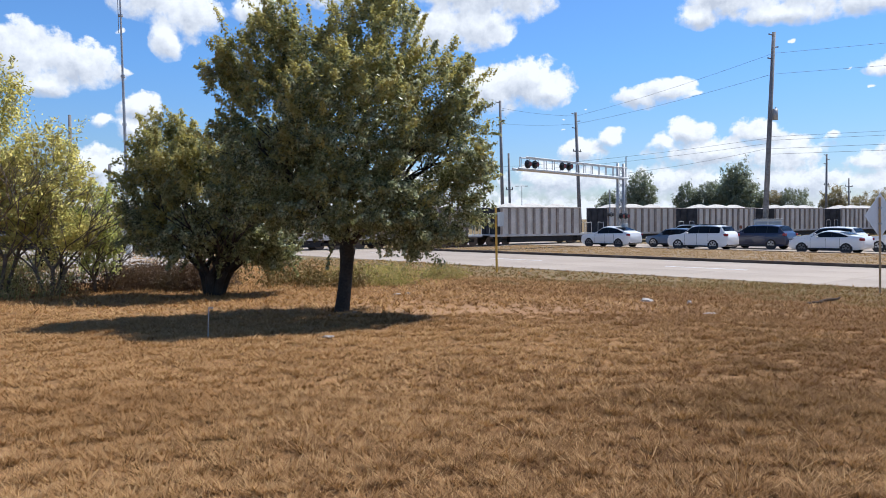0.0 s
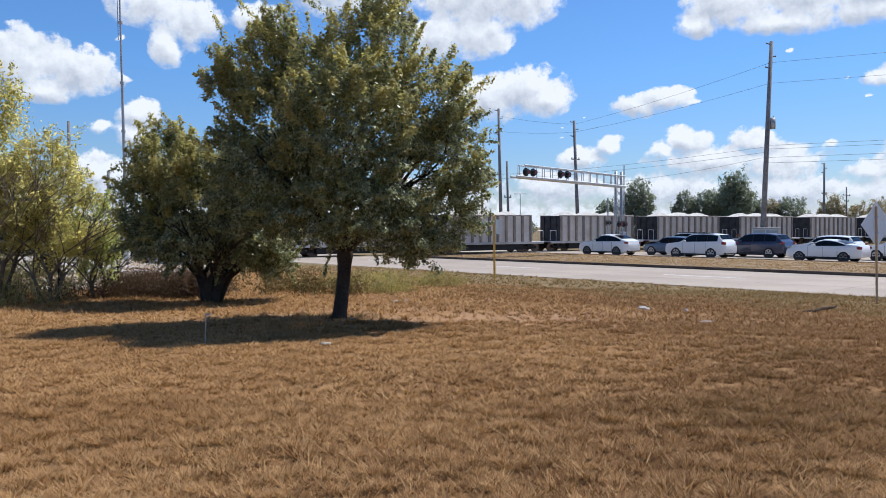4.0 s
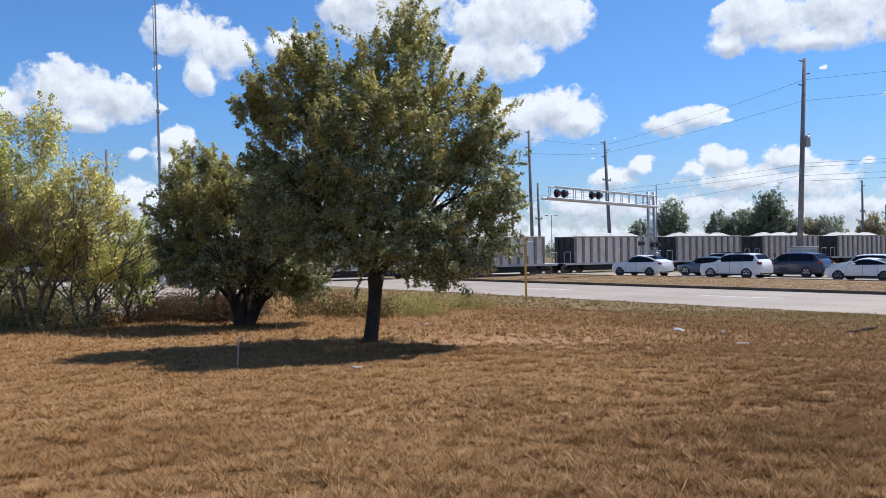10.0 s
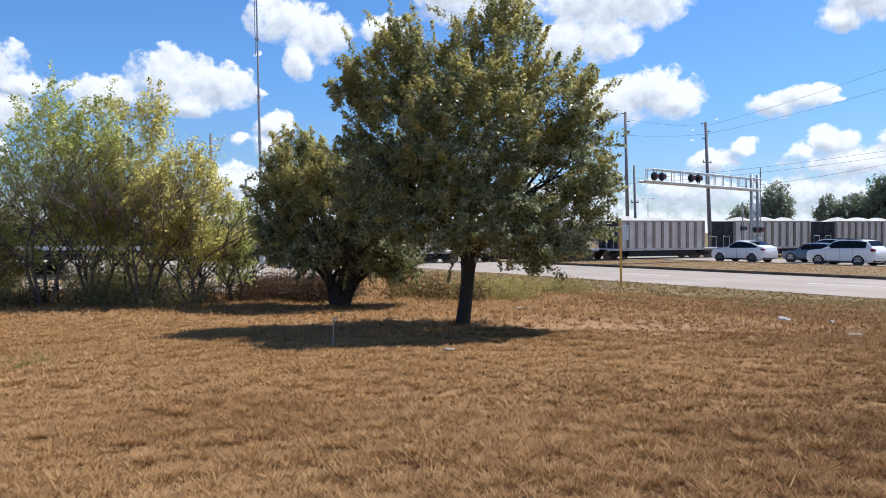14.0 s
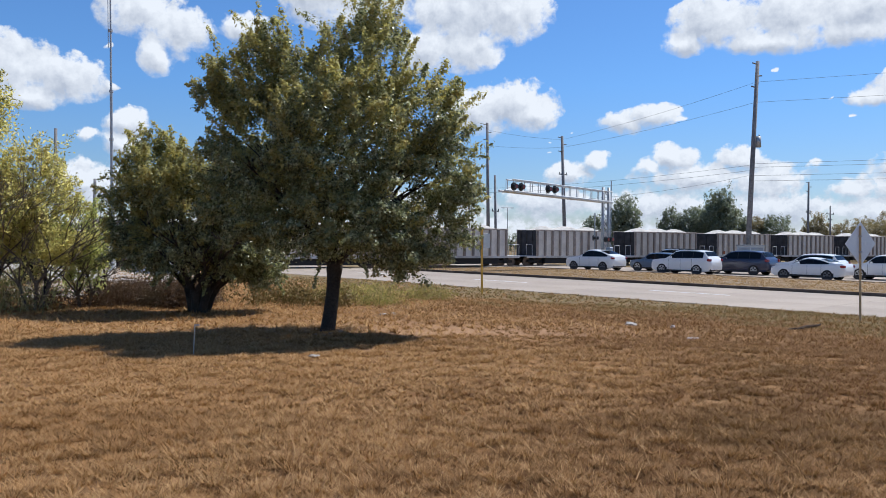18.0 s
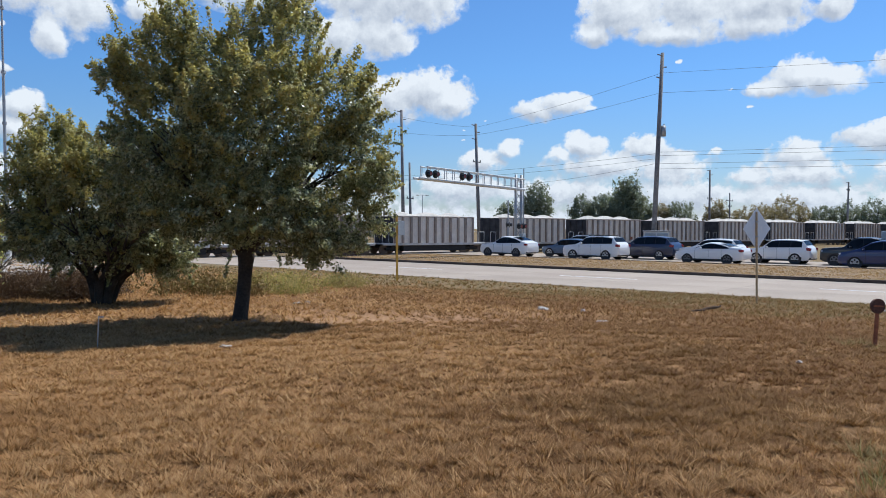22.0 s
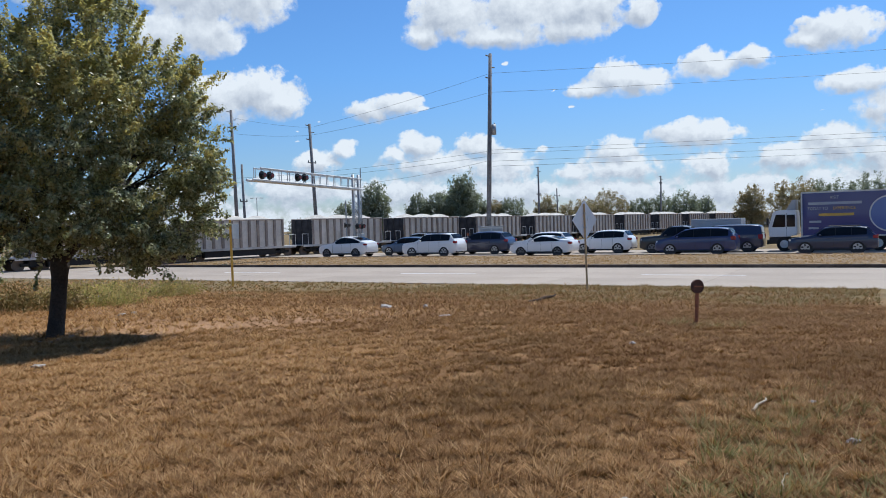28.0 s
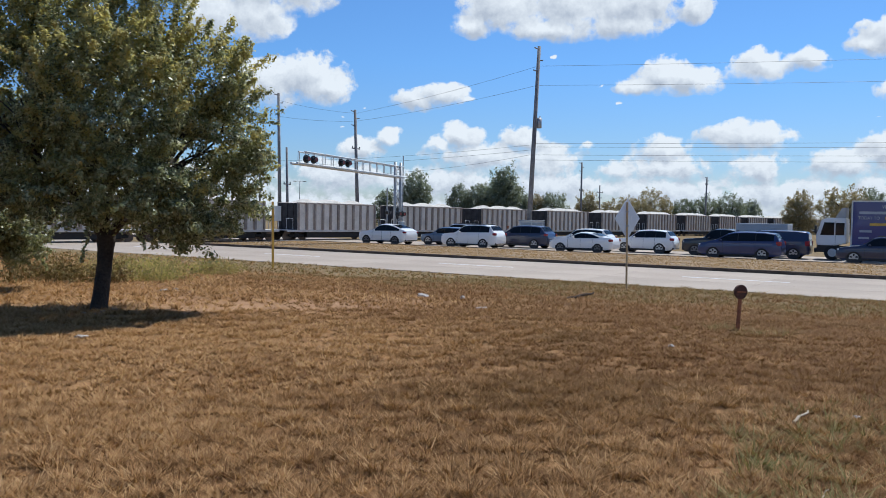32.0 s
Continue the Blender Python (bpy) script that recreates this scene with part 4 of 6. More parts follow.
def survey_stake():
    t = thing("survey_stake", Matrix.Translation((-3.15, 10.44, 0.74)) @ pose(0, 0, 0, 0, 2.5, 0), "thin grey survey stake with a white flag tip", "stake")
    part("stick", box(B(), (0, 0, 0.22), (0.014, 0.008, 0.5)), M_GALV, t)
    part("flag", box(B(), (0.03, 0, 0.46), (0.06, 0.006, 0.025)), M_LITTER, t, "white flag")


survey_stake()


def crumpled(name, p, s, seed, label):
    rng = random.Random(seed)
    bm = B()
    bmesh.ops.create_icosphere(bm, subdivisions=2, radius=1.0)
    for v in bm.verts:
        k = rng.uniform(0.55, 1.2)
        v.co = Vector((v.co.x * s[0] * k, v.co.y * s[1] * k, max(-0.01, v.co.z * s[2] * k)))
    ob = part(name, bm, M_LITTER)
    ob.location = (p[0], p[1], float(ground_z(p[0], p[1])) + 0.02)
    return tagged(ob, label, "litter", "litter on the turf")


crumpled("plastic_bag", (4.14, 16.0), (0.14, 0.09, 0.06), 1, "crumpled white plastic bag on dry grass")
crumpled("paper_cup", (4.84, 15.4), (0.06, 0.055, 0.06), 2, "crumpled white paper cup on dry grass")


for nm, px, py, sc, sd, lb in (("paper_scrap", -1.55, 10.48, (0.08, 0.05, 0.025), 3, "torn white paper scrap on dry grass"), ("paper_scrap", -0.95, 16.2, (0.09, 0.06, 0.04), 4, "small white paper scrap beyond the oak"),
                              ("paper_scrap", -0.74, 16.35, (0.07, 0.05, 0.05), 5, "small white paper scrap beyond the oak"), ("plastic_bag", -2.2, 21.75, (0.2, 0.13, 0.12), 6, "white plastic bag caught in weeds"),
                              ("plastic_bag", -1.75, 22.0, (0.16, 0.12, 0.16), 7, "white plastic bag caught in weeds"), ("plastic_bottle", 4.2, 4.15, (0.06, 0.035, 0.03), 8, "crushed clear plastic bottle in the grass"),
                              ("paper_scrap", 4.79, 5.1, (0.05, 0.03, 0.015), 9, "white paper scrap by a bleached stick"), ("paper_scrap", 5.3, 8.5, (0.05, 0.04, 0.02), 10, "tiny white paper scrap on dry grass"),
                              ("paper_scrap", 2.26, 3.83, (0.03, 0.02, 0.012), 12, "tiny white paper scrap on dry grass"), ("paper_scrap", 4.5, 13.2, (0.12, 0.05, 0.02), 13, "flat pale paper scrap on dry grass"),
                              ("paper_scrap", 14.6, 19.5, (0.1, 0.07, 0.05), 14, "white paper scrap at the road edge")):
    crumpled(nm, (px, py), sc, sd, lb)


def stones():
    for k, (px, py, r) in enumerate(((-1.46, 12.95, 0.05), (-1.62, 12.88, 0.03), (-1.85, 12.7, 0.025), (-1.3, 12.9, 0.025), (-1.7, 12.6, 0.022))):
        rng = random.Random(k)
        bm = B()
        bmesh.ops.create_icosphere(bm, subdivisions=2, radius=r)
        for v in bm.verts:
            v.co = Vector((v.co.x * 1.4, v.co.y, v.co.z * 0.7)) * rng.uniform(0.85, 1.1)
        ob = part("stone", bm, M_STONE)
        ob.location = (px, py, float(ground_z(px, py)) + r * 0.35)
        tagged(ob, "pale rough stone at the foot of the oak", "stone", "stones round the oak")


stones()


def stick(a, b, r, material, label, name="stick", bend=0.02):
    rng = random.Random(int(a[0] * 100))
    bm = B()
    p = Vector((a[0], a[1], float(ground_z(a[0], a[1])) + a[2]))
    q = Vector((b[0], b[1], float(ground_z(b[0], b[1])) + b[2]))
    prev = p
    for k in range(1, 6):
        e = p.lerp(q, k / 5) + Vector((rng.uniform(-1, 1), rng.uniform(-1, 1), rng.uniform(0, 0.6))) * bend
        rod(bm, prev, e, r * (1.1 - 0.1 * k), r * (1.0 - 0.1 * k), 6)
        prev = e
    tagged(part(name, bm, material), label, "stick", "sticks on the turf")


stick((4.17, 5.06, 0.03), (4.48, 5.27, 0.05), 0.014, M_BLEACHED, "bleached broken stick lying in the grass")
stick((8.4, 17.5, 0.04), (9.5, 18.7, 0.1), 0.045, M_TWIG, "dark fallen branch lying on the verge", "fallen_branch", 0.06)
stick((7.9, 17.0, 0.03), (8.5, 17.55, 0.06), 0.03, M_TWIG, "dark fallen branch end lying on the verge", "fallen_branch", 0.05)
stick((3.1, 3.6, 0.02), (3.3, 3.75, 0.06), 0.006, M_BLEACHED, "thin pale stalk lying in the grass")

# ---- vehicles ----
SHAPES = {
    "suv": ((0, .42), (.008, .51), (.035, .565), (.12, .605), (.24, .635), (.29, .69), (.41, .945), (.48, .985), (.63, 1.0), (.78, .985), (.88, .945), (.945, .73), (.982, .64), (1, .48)),
    "coupe": ((0, .40), (.008, .5), (.035, .57), (.12, .62), (.25, .655), (.31, .71), (.44, .955), (.52, 1.0), (.61, .99), (.74, .93), (.87, .80), (.955, .715), (.982, .68), (1, .5)),
    "sedan": ((0, .38), (.008, .46), (.04, .56), (.15, .615), (.27, .655), (.33, .74), (.44, .945), (.51, 1.0), (.59, .99), (.69, .935), (.81, .81), (.89, .765), (.965, .745), (.985, .68), (1, .5)),
    "van": ((0, .38), (.008, .47), (.04, .55), (.12, .61), (.19, .655), (.25, .73), (.37, .93), (.46, .985), (.6, 1.0), (.8, .99), (.91, .955), (.965, .74), (.988, .6), (1, .46)),
    "panel": ((0, .36), (.01, .44), (.05, .5), (.1, .54), (.15, .60), (.26, .90), (.34, .975), (.55, 1.0), (.85, .99), (.955, .965), (.98, .9), (.992, .6), (1, .44)),
    "pickup": ((0, .44), (.008, .55), (.03, .6), (.2, .635), (.265, .66), (.36, .94), (.41, .99), (.55, 1.0), (.635, .96), (.675, .68), (.70, .645), (.975, .645), (.99, .6), (1, .45)),
}
GLASSES = {"suv": ((.06, .37), (.385, .64), (.655, .9)), "coupe": ((.09, .45), (.465, .9)), "sedan": ((.1, .47), (.485, .88)), "van": ((.06, .36), (.375, .64), (.655, .93)),
           "panel": ((.05, .36), (.375, .4)), "pickup": ((.08, .5), (.515, .92))}


def car(m, col, L=4.8, W=1.88, H=1.7, kind="suv", label="", rails=False, wb=2.85, rim=M_RIM):
    """A car that heads along -x."""
    t = thing("car", m, label, "car", "queue at the crossing")
    keys = SHAPES[kind]
    low_belt = kind == "sedan"

    def top(k):
        for (k0, z0), (k1, z1) in zip(keys, keys[1:]):
            if k <= k1:
                f = (k - k0) / (k1 - k0)
                return H * (z0 + (z1 - z0) * f)
        return H * keys[-1][1]

    def belt(k):
        return H * ((0.655 if low_belt else 0.615) + (0.055 if kind != "pickup" else 0.02) * k)

    def half(k):
        e = min(k, 1 - k)
        return W / 2 * (0.80 + 0.20 * min(1, e / 0.10) ** 0.45)

    def roof_half(k):
        q = max(0.0, min(1.0, (top(k) - belt(k)) / (H - belt(k) + 1e-6)))
        return half(k) * (0.955 - 0.195 * q)

    def bottom(k):
        return 0.22 + 0.14 * max(0, 1 - k / 0.06) + 0.16 * max(0, 1 - (1 - k) / 0.08)

    x = lambda k: (k - 0.5) * L
    bm = B()
    ks = sorted({round(i / 30, 4) for i in range(31)} | {k for k, z in keys} | {0.004, 0.996})
    rings = []
    for k in ks:
        w, wr, tp, bt, bo = half(k), roof_half(k), top(k), min(belt(k), top(k) - 0.05), bottom(k)
        pts = [(w * 0.93, bo), (w * 0.99, bo + 0.09), (w, bo + 0.3 * (bt - bo)), (w * 1.005, bo + 0.66 * (bt - bo)), (w * 0.985, bt - 0.03), (w * 0.965, bt), (wr, max(bt + 0.004, tp - 0.05 * min(1, (tp - bt) / 0.2))), (wr * 0.86, max(bt + 0.006, tp - 0.008)), (0, tp + 0.012)]
        full = [(-y, z) for y, z in pts] + [(y, z) for y, z in pts[-2::-1]]
        rings.append([bm.verts.new((x(k), y, z)) for y, z in full])
    nn = len(rings[0])
    for a, b in zip(rings, rings[1:]):
        for i in range(nn):
            bm.faces.new((a[i], b[i], b[(i + 1) % nn], a[(i + 1) % nn]))
    bm.faces.new(rings[0])
    bm.faces.new(rings[-1][::-1])
    bmesh.ops.recalc_face_normals(bm, faces=bm.faces)
    for e in bm.edges:
        if len(e.link_faces) == 2 and e.calc_face_angle(0) > 0.6:
            e.smooth = False
    part("body", bm, col, t, smooth=True)

    def strip(name, low_pts, up_pts, material=M_GLASS):
        bm = B()
        lo, hi = [bm.verts.new(p) for p in low_pts], [bm.verts.new(p) for p in up_pts]
        for i in range(len(lo) - 1):
            bm.faces.new((lo[i], lo[i + 1], hi[i + 1], hi[i]))
        bmesh.ops.solidify(bm, geom=bm.faces[:], thickness=0.004)
        return part(name, bm, material, t)

    # extent of the glasshouse
    glass = [k / 400 for k in range(401) if top(k / 400) - belt(k / 400) > 0.11]
    g0, g1 = glass[0], glass[-1]

    def on_side(k, f, sgn):
        z0, z1 = belt(k) + 0.035, top(k) - 0.105
        z = z0 + (max(z1, z0 + 0.015) - z0) * f
        q = (z - belt(k)) / max(0.05, top(k) - 0.05 - belt(k))
        y = half(k) * 0.965 + (roof_half(k) - half(k) * 0.965) * min(1, q)
        return (x(k), sgn * (y + 0.012), z)

    for sgn in (-1, 1):
        dark = [g0 + (g1 - g0) * (GLASSES[kind][0][0] + (GLASSES[kind][-1][1] - GLASSES[kind][0][0]) * i / 14) for i in range(15)]
        strip("window_frame", [(px, py - 0.006 * sgn, pz - 0.012) for px, py, pz in (on_side(k, 0, sgn) for k in dark)], [(px, py - 0.006 * sgn, pz + 0.012) for px, py, pz in (on_side(k, 1, sgn) for k in dark)], M_TRIM)
        for a, b in GLASSES[kind]:
            cols = [g0 + (g1 - g0) * (a + (b - a) * i / 8) for i in range(9)]
            strip("side_window", [on_side(k, 0, sgn) for k in cols], [on_side(k, 1, sgn) for k in cols])
    kmax = max(range(401), key=lambda i: top(i / 400)) / 400

    def across(name, ka, kb, lift):
        rows = [ka + (kb - ka) * i / 6 for i in range(7)]
        strip(name, [(x(k), -roof_half(k) * 0.9, top(k) + lift) for k in rows], [(x(k), roof_half(k) * 0.9, top(k) + lift) for k in rows])

    across("windscreen", keys[4][0] + 0.025, keys[6][0] - 0.005, 0.02)
    if kind in ("suv", "van", "coupe", "sedan"):
        ka, kb = {"suv": (.885, .94), "van": (.915, .96), "coupe": (.70, .88), "sedan": (.68, .82)}[kind]
        across("rear_window", ka, kb, 0.02)
    elif kind == "panel":
        strip("rear_window", [(x(0.985) + 0.03, -W * 0.36, H * 0.66), (x(0.985) + 0.03, W * 0.36, H * 0.66)], [(x(0.965) + 0.03, -W * 0.34, H * 0.9), (x(0.965) + 0.03, W * 0.34, H * 0.9)])
    if kind == "pickup":
        part("bed_cover", box(B(), (x(0.84), 0, H * 0.652), (L * 0.26, W * 0.82, 0.04), bevel=0.015), M_TRIM, t)
    rw = 0.37 if kind != "sedan" else 0.335
    for sx in (-1, 1):
        for sy in (-1, 1):
            cx, cy = sx * wb / 2 - 0.01 * L, sy * (W / 2 - 0.1)
            part("wheel_arch", rod(B(), (cx, cy + sy * 0.02, rw + 0.01), (cx, cy + sy * 0.112, rw + 0.02), rw + 0.065, seg=26), M_TRIM, t, "dark wheel arch")
            wheel = part("wheel", rod(B(), (cx, cy - 0.1 * sy, rw), (cx, cy + 0.118 * sy, rw), rw, seg=26), M_TYRE, t, "black tyre")
            part("rim", rod(B(), (cx, cy + 0.1 * sy, rw), (cx, cy + 0.124 * sy, rw), rw * 0.70, seg=22), rim, wheel, "alloy rim")
            bm = B()
            for s5 in range(5):
                an = s5 * 2 * math.pi / 5 + 0.31
                q = Vector((cx + math.cos(an) * rw * 0.43, cy + 0.126 * sy, rw + math.sin(an) * rw * 0.43))
                box(bm, q, (0.13, 0.006, 0.09), pose(0, 0, 0, 0, math.degrees(-an), 0))
            part("spoke_gap", bm, M_TYRE, wheel)
    part("side_skirt", box(B(), (0, 0, 0.27), (L * 0.62, W * 1.0, 0.13), bevel=0.02), M_TRIM, t)
    part("front_bumper", box(B(), (x(0.022), 0, 0.42), (0.16, W * 0.74, 0.22), bevel=0.04), M_TRIM, t)
    part("rear_bumper", box(B(), (x(0.972), 0, 0.42), (0.24, W * 0.86, 0.24), bevel=0.05), M_TRIM if kind in ("suv", "coupe", "pickup") else col, t)
    part("number_plate", box(B(), (x(0.99), 0, H * 0.48), (0.05, 0.31, 0.15)), M_WHITE, t, "plain white plate")
    tz, th = {"suv": (.60, .15), "coupe": (.60, .11), "sedan": (.62, .13), "van": (.60, .2), "panel": (.55, .3), "pickup": (.55, .24)}[kind]
    if rails:
        for sy in (-1, 1):
            part("roof_rail", box(B(), (x(0.63), sy * W * 0.34, H + 0.005), (L * 0.36, 0.04, 0.05), None, 0.012), M_TRIM, t)
    for sy in (-1, 1):
        part("headlight", box(B(), (x(0.045), sy * W * 0.385, H * 0.50), (0.34, 0.24, 0.12), pose(0, 0, 0, 0, 0, -20 * sy), 0.03), M_HEADL, t)
        part("taillight", box(B(), (x(0.965), sy * (half(0.965) - 0.07), H * tz), (0.34, 0.22, th + 0.04), pose(0, 0, 0, 0, 0, 8 * sy), 0.03), M_RED, t, "red tail light")
        part("mirror", box(B(), (x(g0 + 0.075), sy * (W / 2 + 0.09), belt(g0) + 0.08), (0.14, 0.2, 0.13), None, 0.04), col, t)
        for k in (0.47, 0.67):
            part("door_handle", box(B(), (x(k), sy * (W / 2 + 0.012), belt(k) - 0.13), (0.2, 0.02, 0.03)), col, t)
        for k in (0.315, 0.515, 0.70):
            part("door_seam", box(B(), (x(k), sy * (W / 2 + 0.002), (belt(k) + 0.3) / 2), (0.012, 0.012, belt(k) - 0.36)), M_TRIM, t)
    return t


CAR_TURN = math.degrees(math.atan2(U.y, U.x))


def at_road(u, n, turn=0.0):
    return Matrix.Translation(rd(u, n, 0.003)) @ pose(0, 0, 0, 0, 0, CAR_TURN + turn)


LANE1, LANE2, LANE3 = 53.5, 57.2, 60.6
car(at_road(-39.9, LANE1 + 0.2), P_WHITE, 4.95, 2.0, 1.70, "coupe", "white coupe-roofed crossover first in the queue", wb=2.97, rim=M_RIMDARK)
car(at_road(-31.45, LANE1 + 0.1), P_WHITE, 5.0, 1.93, 1.82, "suv", "white three-row crossover with roof rails in the queue", True, 2.89)
car(at_road(-28.9, LANE2), P_NAVY, 5.15, 2.0, 1.80, "suv", "dark navy three-row crossover in the queue", False, 3.02)
car(at_road(-22.1, LANE1), P_WHITE, 4.87, 1.84, 1.46, "sedan", "white four-door sedan in the queue", False, 2.83, M_RIMDARK)
car(at_road(-18.75, LANE2), P_WHITE, 4.52, 1.82, 1.70, "suv", "white compact crossover in the queue", False, 2.62)
car(at_road(-11.25, LANE1), P_BLUE, 5.15, 1.98, 1.76, "van", "dark blue minivan in the queue", False, 3.0)
car(at_road(-35.55, 56.3), P_SLATE, 4.5, 1.82, 1.52, "suv", "slate blue compact crossover in the queue", False, 2.7)
car(at_road(-37.0, LANE3), P_PEARL, 4.8, 1.9, 1.80, "suv", "silver white crossover behind the queue", True, 2.8)
car(at_road(-23.8, LANE2 + 0.4), P_WHITE, 4.7, 1.88, 1.66, "suv", "white low crossover behind a white sedan", False, 2.85)
car(at_road(-13.1, LANE2), P_BLACK, 5.6, 2.0, 1.88, "pickup", "black pickup truck in the queue", False, 3.6, M_RIMDARK)
car(at_road(-9.95, LANE2), P_NAVY, 4.73, 1.8, 1.86, "panel", "dark navy compact panel van in the queue", False, 2.9)
car(at_road(-3.2, LANE1), P_NAVY, 4.9, 1.9, 1.66, "suv", "dark blue crossover with silver roof rails in the queue", True, 2.83)


def box_trailer():
    t = thing("box_trailer", at_road(-11.2, LANE3 + 0.1), "plain grey box trailer behind the black pickup", "trailer")
    part("body", box(B(), (0, 0, 1.38), (3.5, 2.0, 1.85), bevel=0.03), M_GREYBOX, t)
    part("drawbar", box(B(), (-2.1, 0, 0.5), (1.2, 0.12, 0.1)), M_UNDER, t)
    for y in (-0.95, 0.95):
        part("wheel", rod(B(), (0.4, y - 0.1, 0.34), (0.4, y + 0.1, 0.34), 0.34, seg=16), M_TYRE, t)


box_trailer()


def signal_cabinet():
    t = thing("signal_cabinet", Matrix.Translation(polar(22.4, 70.0, -0.05)) @ pose(0, 0, 0, 0, 0, -22), "pale grey railway equipment cabinet beside the tall pole", "cabinet")
    part("body", box(B(), (0.1, 0, 1.1), (2.1, 1.2, 2.2), bevel=0.02), M_PALE, t)
    part("roof", box(B(), (0.1, 0, 2.24), (2.3, 1.4, 0.08), bevel=0.02), M_GALV, t)
    for x in (-0.4, 0.6):
        part("door", box(B(), (x, -0.61, 1.1), (0.9, 0.03, 1.9)), M_GALV, t)


signal_cabinet()


def hazard_marker():
    t = thing("hazard_marker", Matrix.Translation(rd(-33.2, 62.6, 0)), "small orange-red panel on a steel stake by the road", "road sign")
    part("stake", rod(B(), (0, 0, -0.1), (0, 0, 1.7), 0.03, seg=6), M_GALV, t)
    part("panel", box(B(), (0, -0.04, 1.55), (0.2, 0.03, 0.26), pose(0, 0, 0, 0, 0, -20)), M_ORANGE, t)


hazard_marker()


def text(body, size, material, m, parent):
    cu = bpy.data.curves.new("lettering", "FONT")
    cu.body, cu.size, cu.extrude = body, size, 0.004
    cu.materials.append(material)
    ob = new("lettering", cu)
    ob.parent, ob.matrix_basis = parent, m
    return ob


def box_truck():
    t = thing("box_truck", at_road(-3.2, LANE2 + 0.8), "white cab-over box truck with a blue lettered body", "truck")
    part("chassis", box(B(), (0, 0, 0.75), (7.6, 0.9, 0.3)), M_TRIM, t)
    part("cab_step", box(B(), (-3.55, 0, 0.72), (1.0, 1.96, 0.44), bevel=0.04), M_TRIM, t, "black lower cab panel")
    bm = B()
    prof = [(-4.05, 0.95), (-4.1, 1.6), (-3.78, 2.64), (-3.45, 2.74), (-2.35, 2.74), (-2.3, 1.1), (-2.9, 0.95)]
    r = [[bm.verts.new((px, y, pz)) for px, pz in prof] for y in (-1.05, 1.05)]
    for i in range(len(prof)):
        j = (i + 1) % len(prof)
        bm.faces.new((r[0][i], r[1][i], r[1][j], r[0][j]))
    bm.faces.new(r[0][::-1])
    bm.faces.new(r[1])
    bmesh.ops.recalc_face_normals(bm, faces=bm.faces)
    bmesh.ops.bevel(bm, geom=bm.edges[:], offset=0.05, segments=2, affect="EDGES")
    cab = part("cab", bm, M_WHITE, t, "white cab")
    for sy in (-1, 1):
        bm = B()
        vs = [bm.verts.new(p) for p in ((-3.85, sy * 1.058, 1.62), (-3.02, sy * 1.058, 1.62), (-3.02, sy * 1.058, 2.45), (-3.62, sy * 1.058, 2.45))]
        bm.faces.new(vs)
        bmesh.ops.solidify(bm, geom=bm.faces[:], thickness=0.01)
        part("side_window", bm, M_GLASS, cab)
        part("quarter_window", box(B(), (-2.68, sy * 1.056, 2.03), (0.5, 0.01, 0.8)), M_GLASS, cab)
        part("door_seam", box(B(), (-2.95, sy * 1.053, 1.6), (0.02, 0.01, 1.9)), M_TRIM, cab)
        part("mirror", box(B(), (-4.1, sy * 1.3, 2.0), (0.12, 0.2, 0.5), None, 0.03), M_TRIM, cab)
    part("windscreen", box(B(), (-3.97, 0, 2.05), (0.03, 1.85, 0.85), pose(0, 0, 0, 0, 18.5, 0)), M_GLASS, cab)
    bm = B()
    prof = [(-3.0, 2.76), (-2.4, 2.76), (-2.4, 3.42), (-2.62, 3.38)]
    r = [[bm.verts.new((px, y, pz)) for px, pz in prof] for y in (-0.9, 0.9)]
    for i in range(4):
        j = (i + 1) % 4
        bm.faces.new((r[0][i], r[1][i], r[1][j], r[0][j]))
    bm.faces.new(r[0][::-1])
    bm.faces.new(r[1])
    bmesh.ops.recalc_face_normals(bm, faces=bm.faces)
    part("wind_deflector", bm, M_GALV, t, "grey roof deflector")
    body = part("cargo_body", box(B(), (1.2, 0, 2.4), (6.4, 2.5, 2.9), bevel=0.02), P_BOX, t, "dark blue cargo box")
    for z in (0.98, 3.83):
        for sy in (-1, 1):
            part("body_rail", box(B(), (1.2, sy * 1.25, z), (6.42, 0.05, 0.09)), M_PALE, body)
    part("corner_post", box(B(), (-2.0, -1.25, 2.4), (0.09, 0.06, 2.9)), M_PALE, body)
    face = lambda px, pz: Matrix.Translation((px, -1.262, pz)) @ pose(0, 0, 0, 90, 0, 0)
    tall = Matrix.Diagonal((1, 1.15, 1, 1))
    text("VISIT", 0.25, M_GREYBOX, face(-0.33, 3.38) @ tall, body)
    text("TODAY TO", 0.235, M_GREYBOX, face(-1.65, 2.68) @ tall, body)
    text("EXPERIENCE", 0.235, M_YELLOW, face(-0.16, 2.68) @ tall, body)
    ring = rod(B(), (3.05, -1.256, 2.35), (3.05, -1.264, 2.35), 1.15, seg=40)
    part("printed_ring", ring, M_PALE, body, "pale printed ring")
    part("printed_disc", rod(B(), (3.05, -1.26, 2.35), (3.05, -1.27, 2.35), 1.06, seg=40), P_DISC, body, "mid-blue printed disc")
    for px, pz, w, h, mt in ((-0.05, 3.1, 3.1, 0.17, M_GREYBOX), (0.03, 2.36, 2.05, 0.17, M_YELLOW), (-1.2, 1.92, 0.7, 0.14, M_GREYBOX), (-1.3, 1.5, 0.6, 0.12, M_GREYBOX), (0.3, 1.5, 0.9, 0.12, M_GREYBOX)):
        part("printed_bar", box(B(), (px, -1.262, pz), (w, 0.006, h)), mt, body)
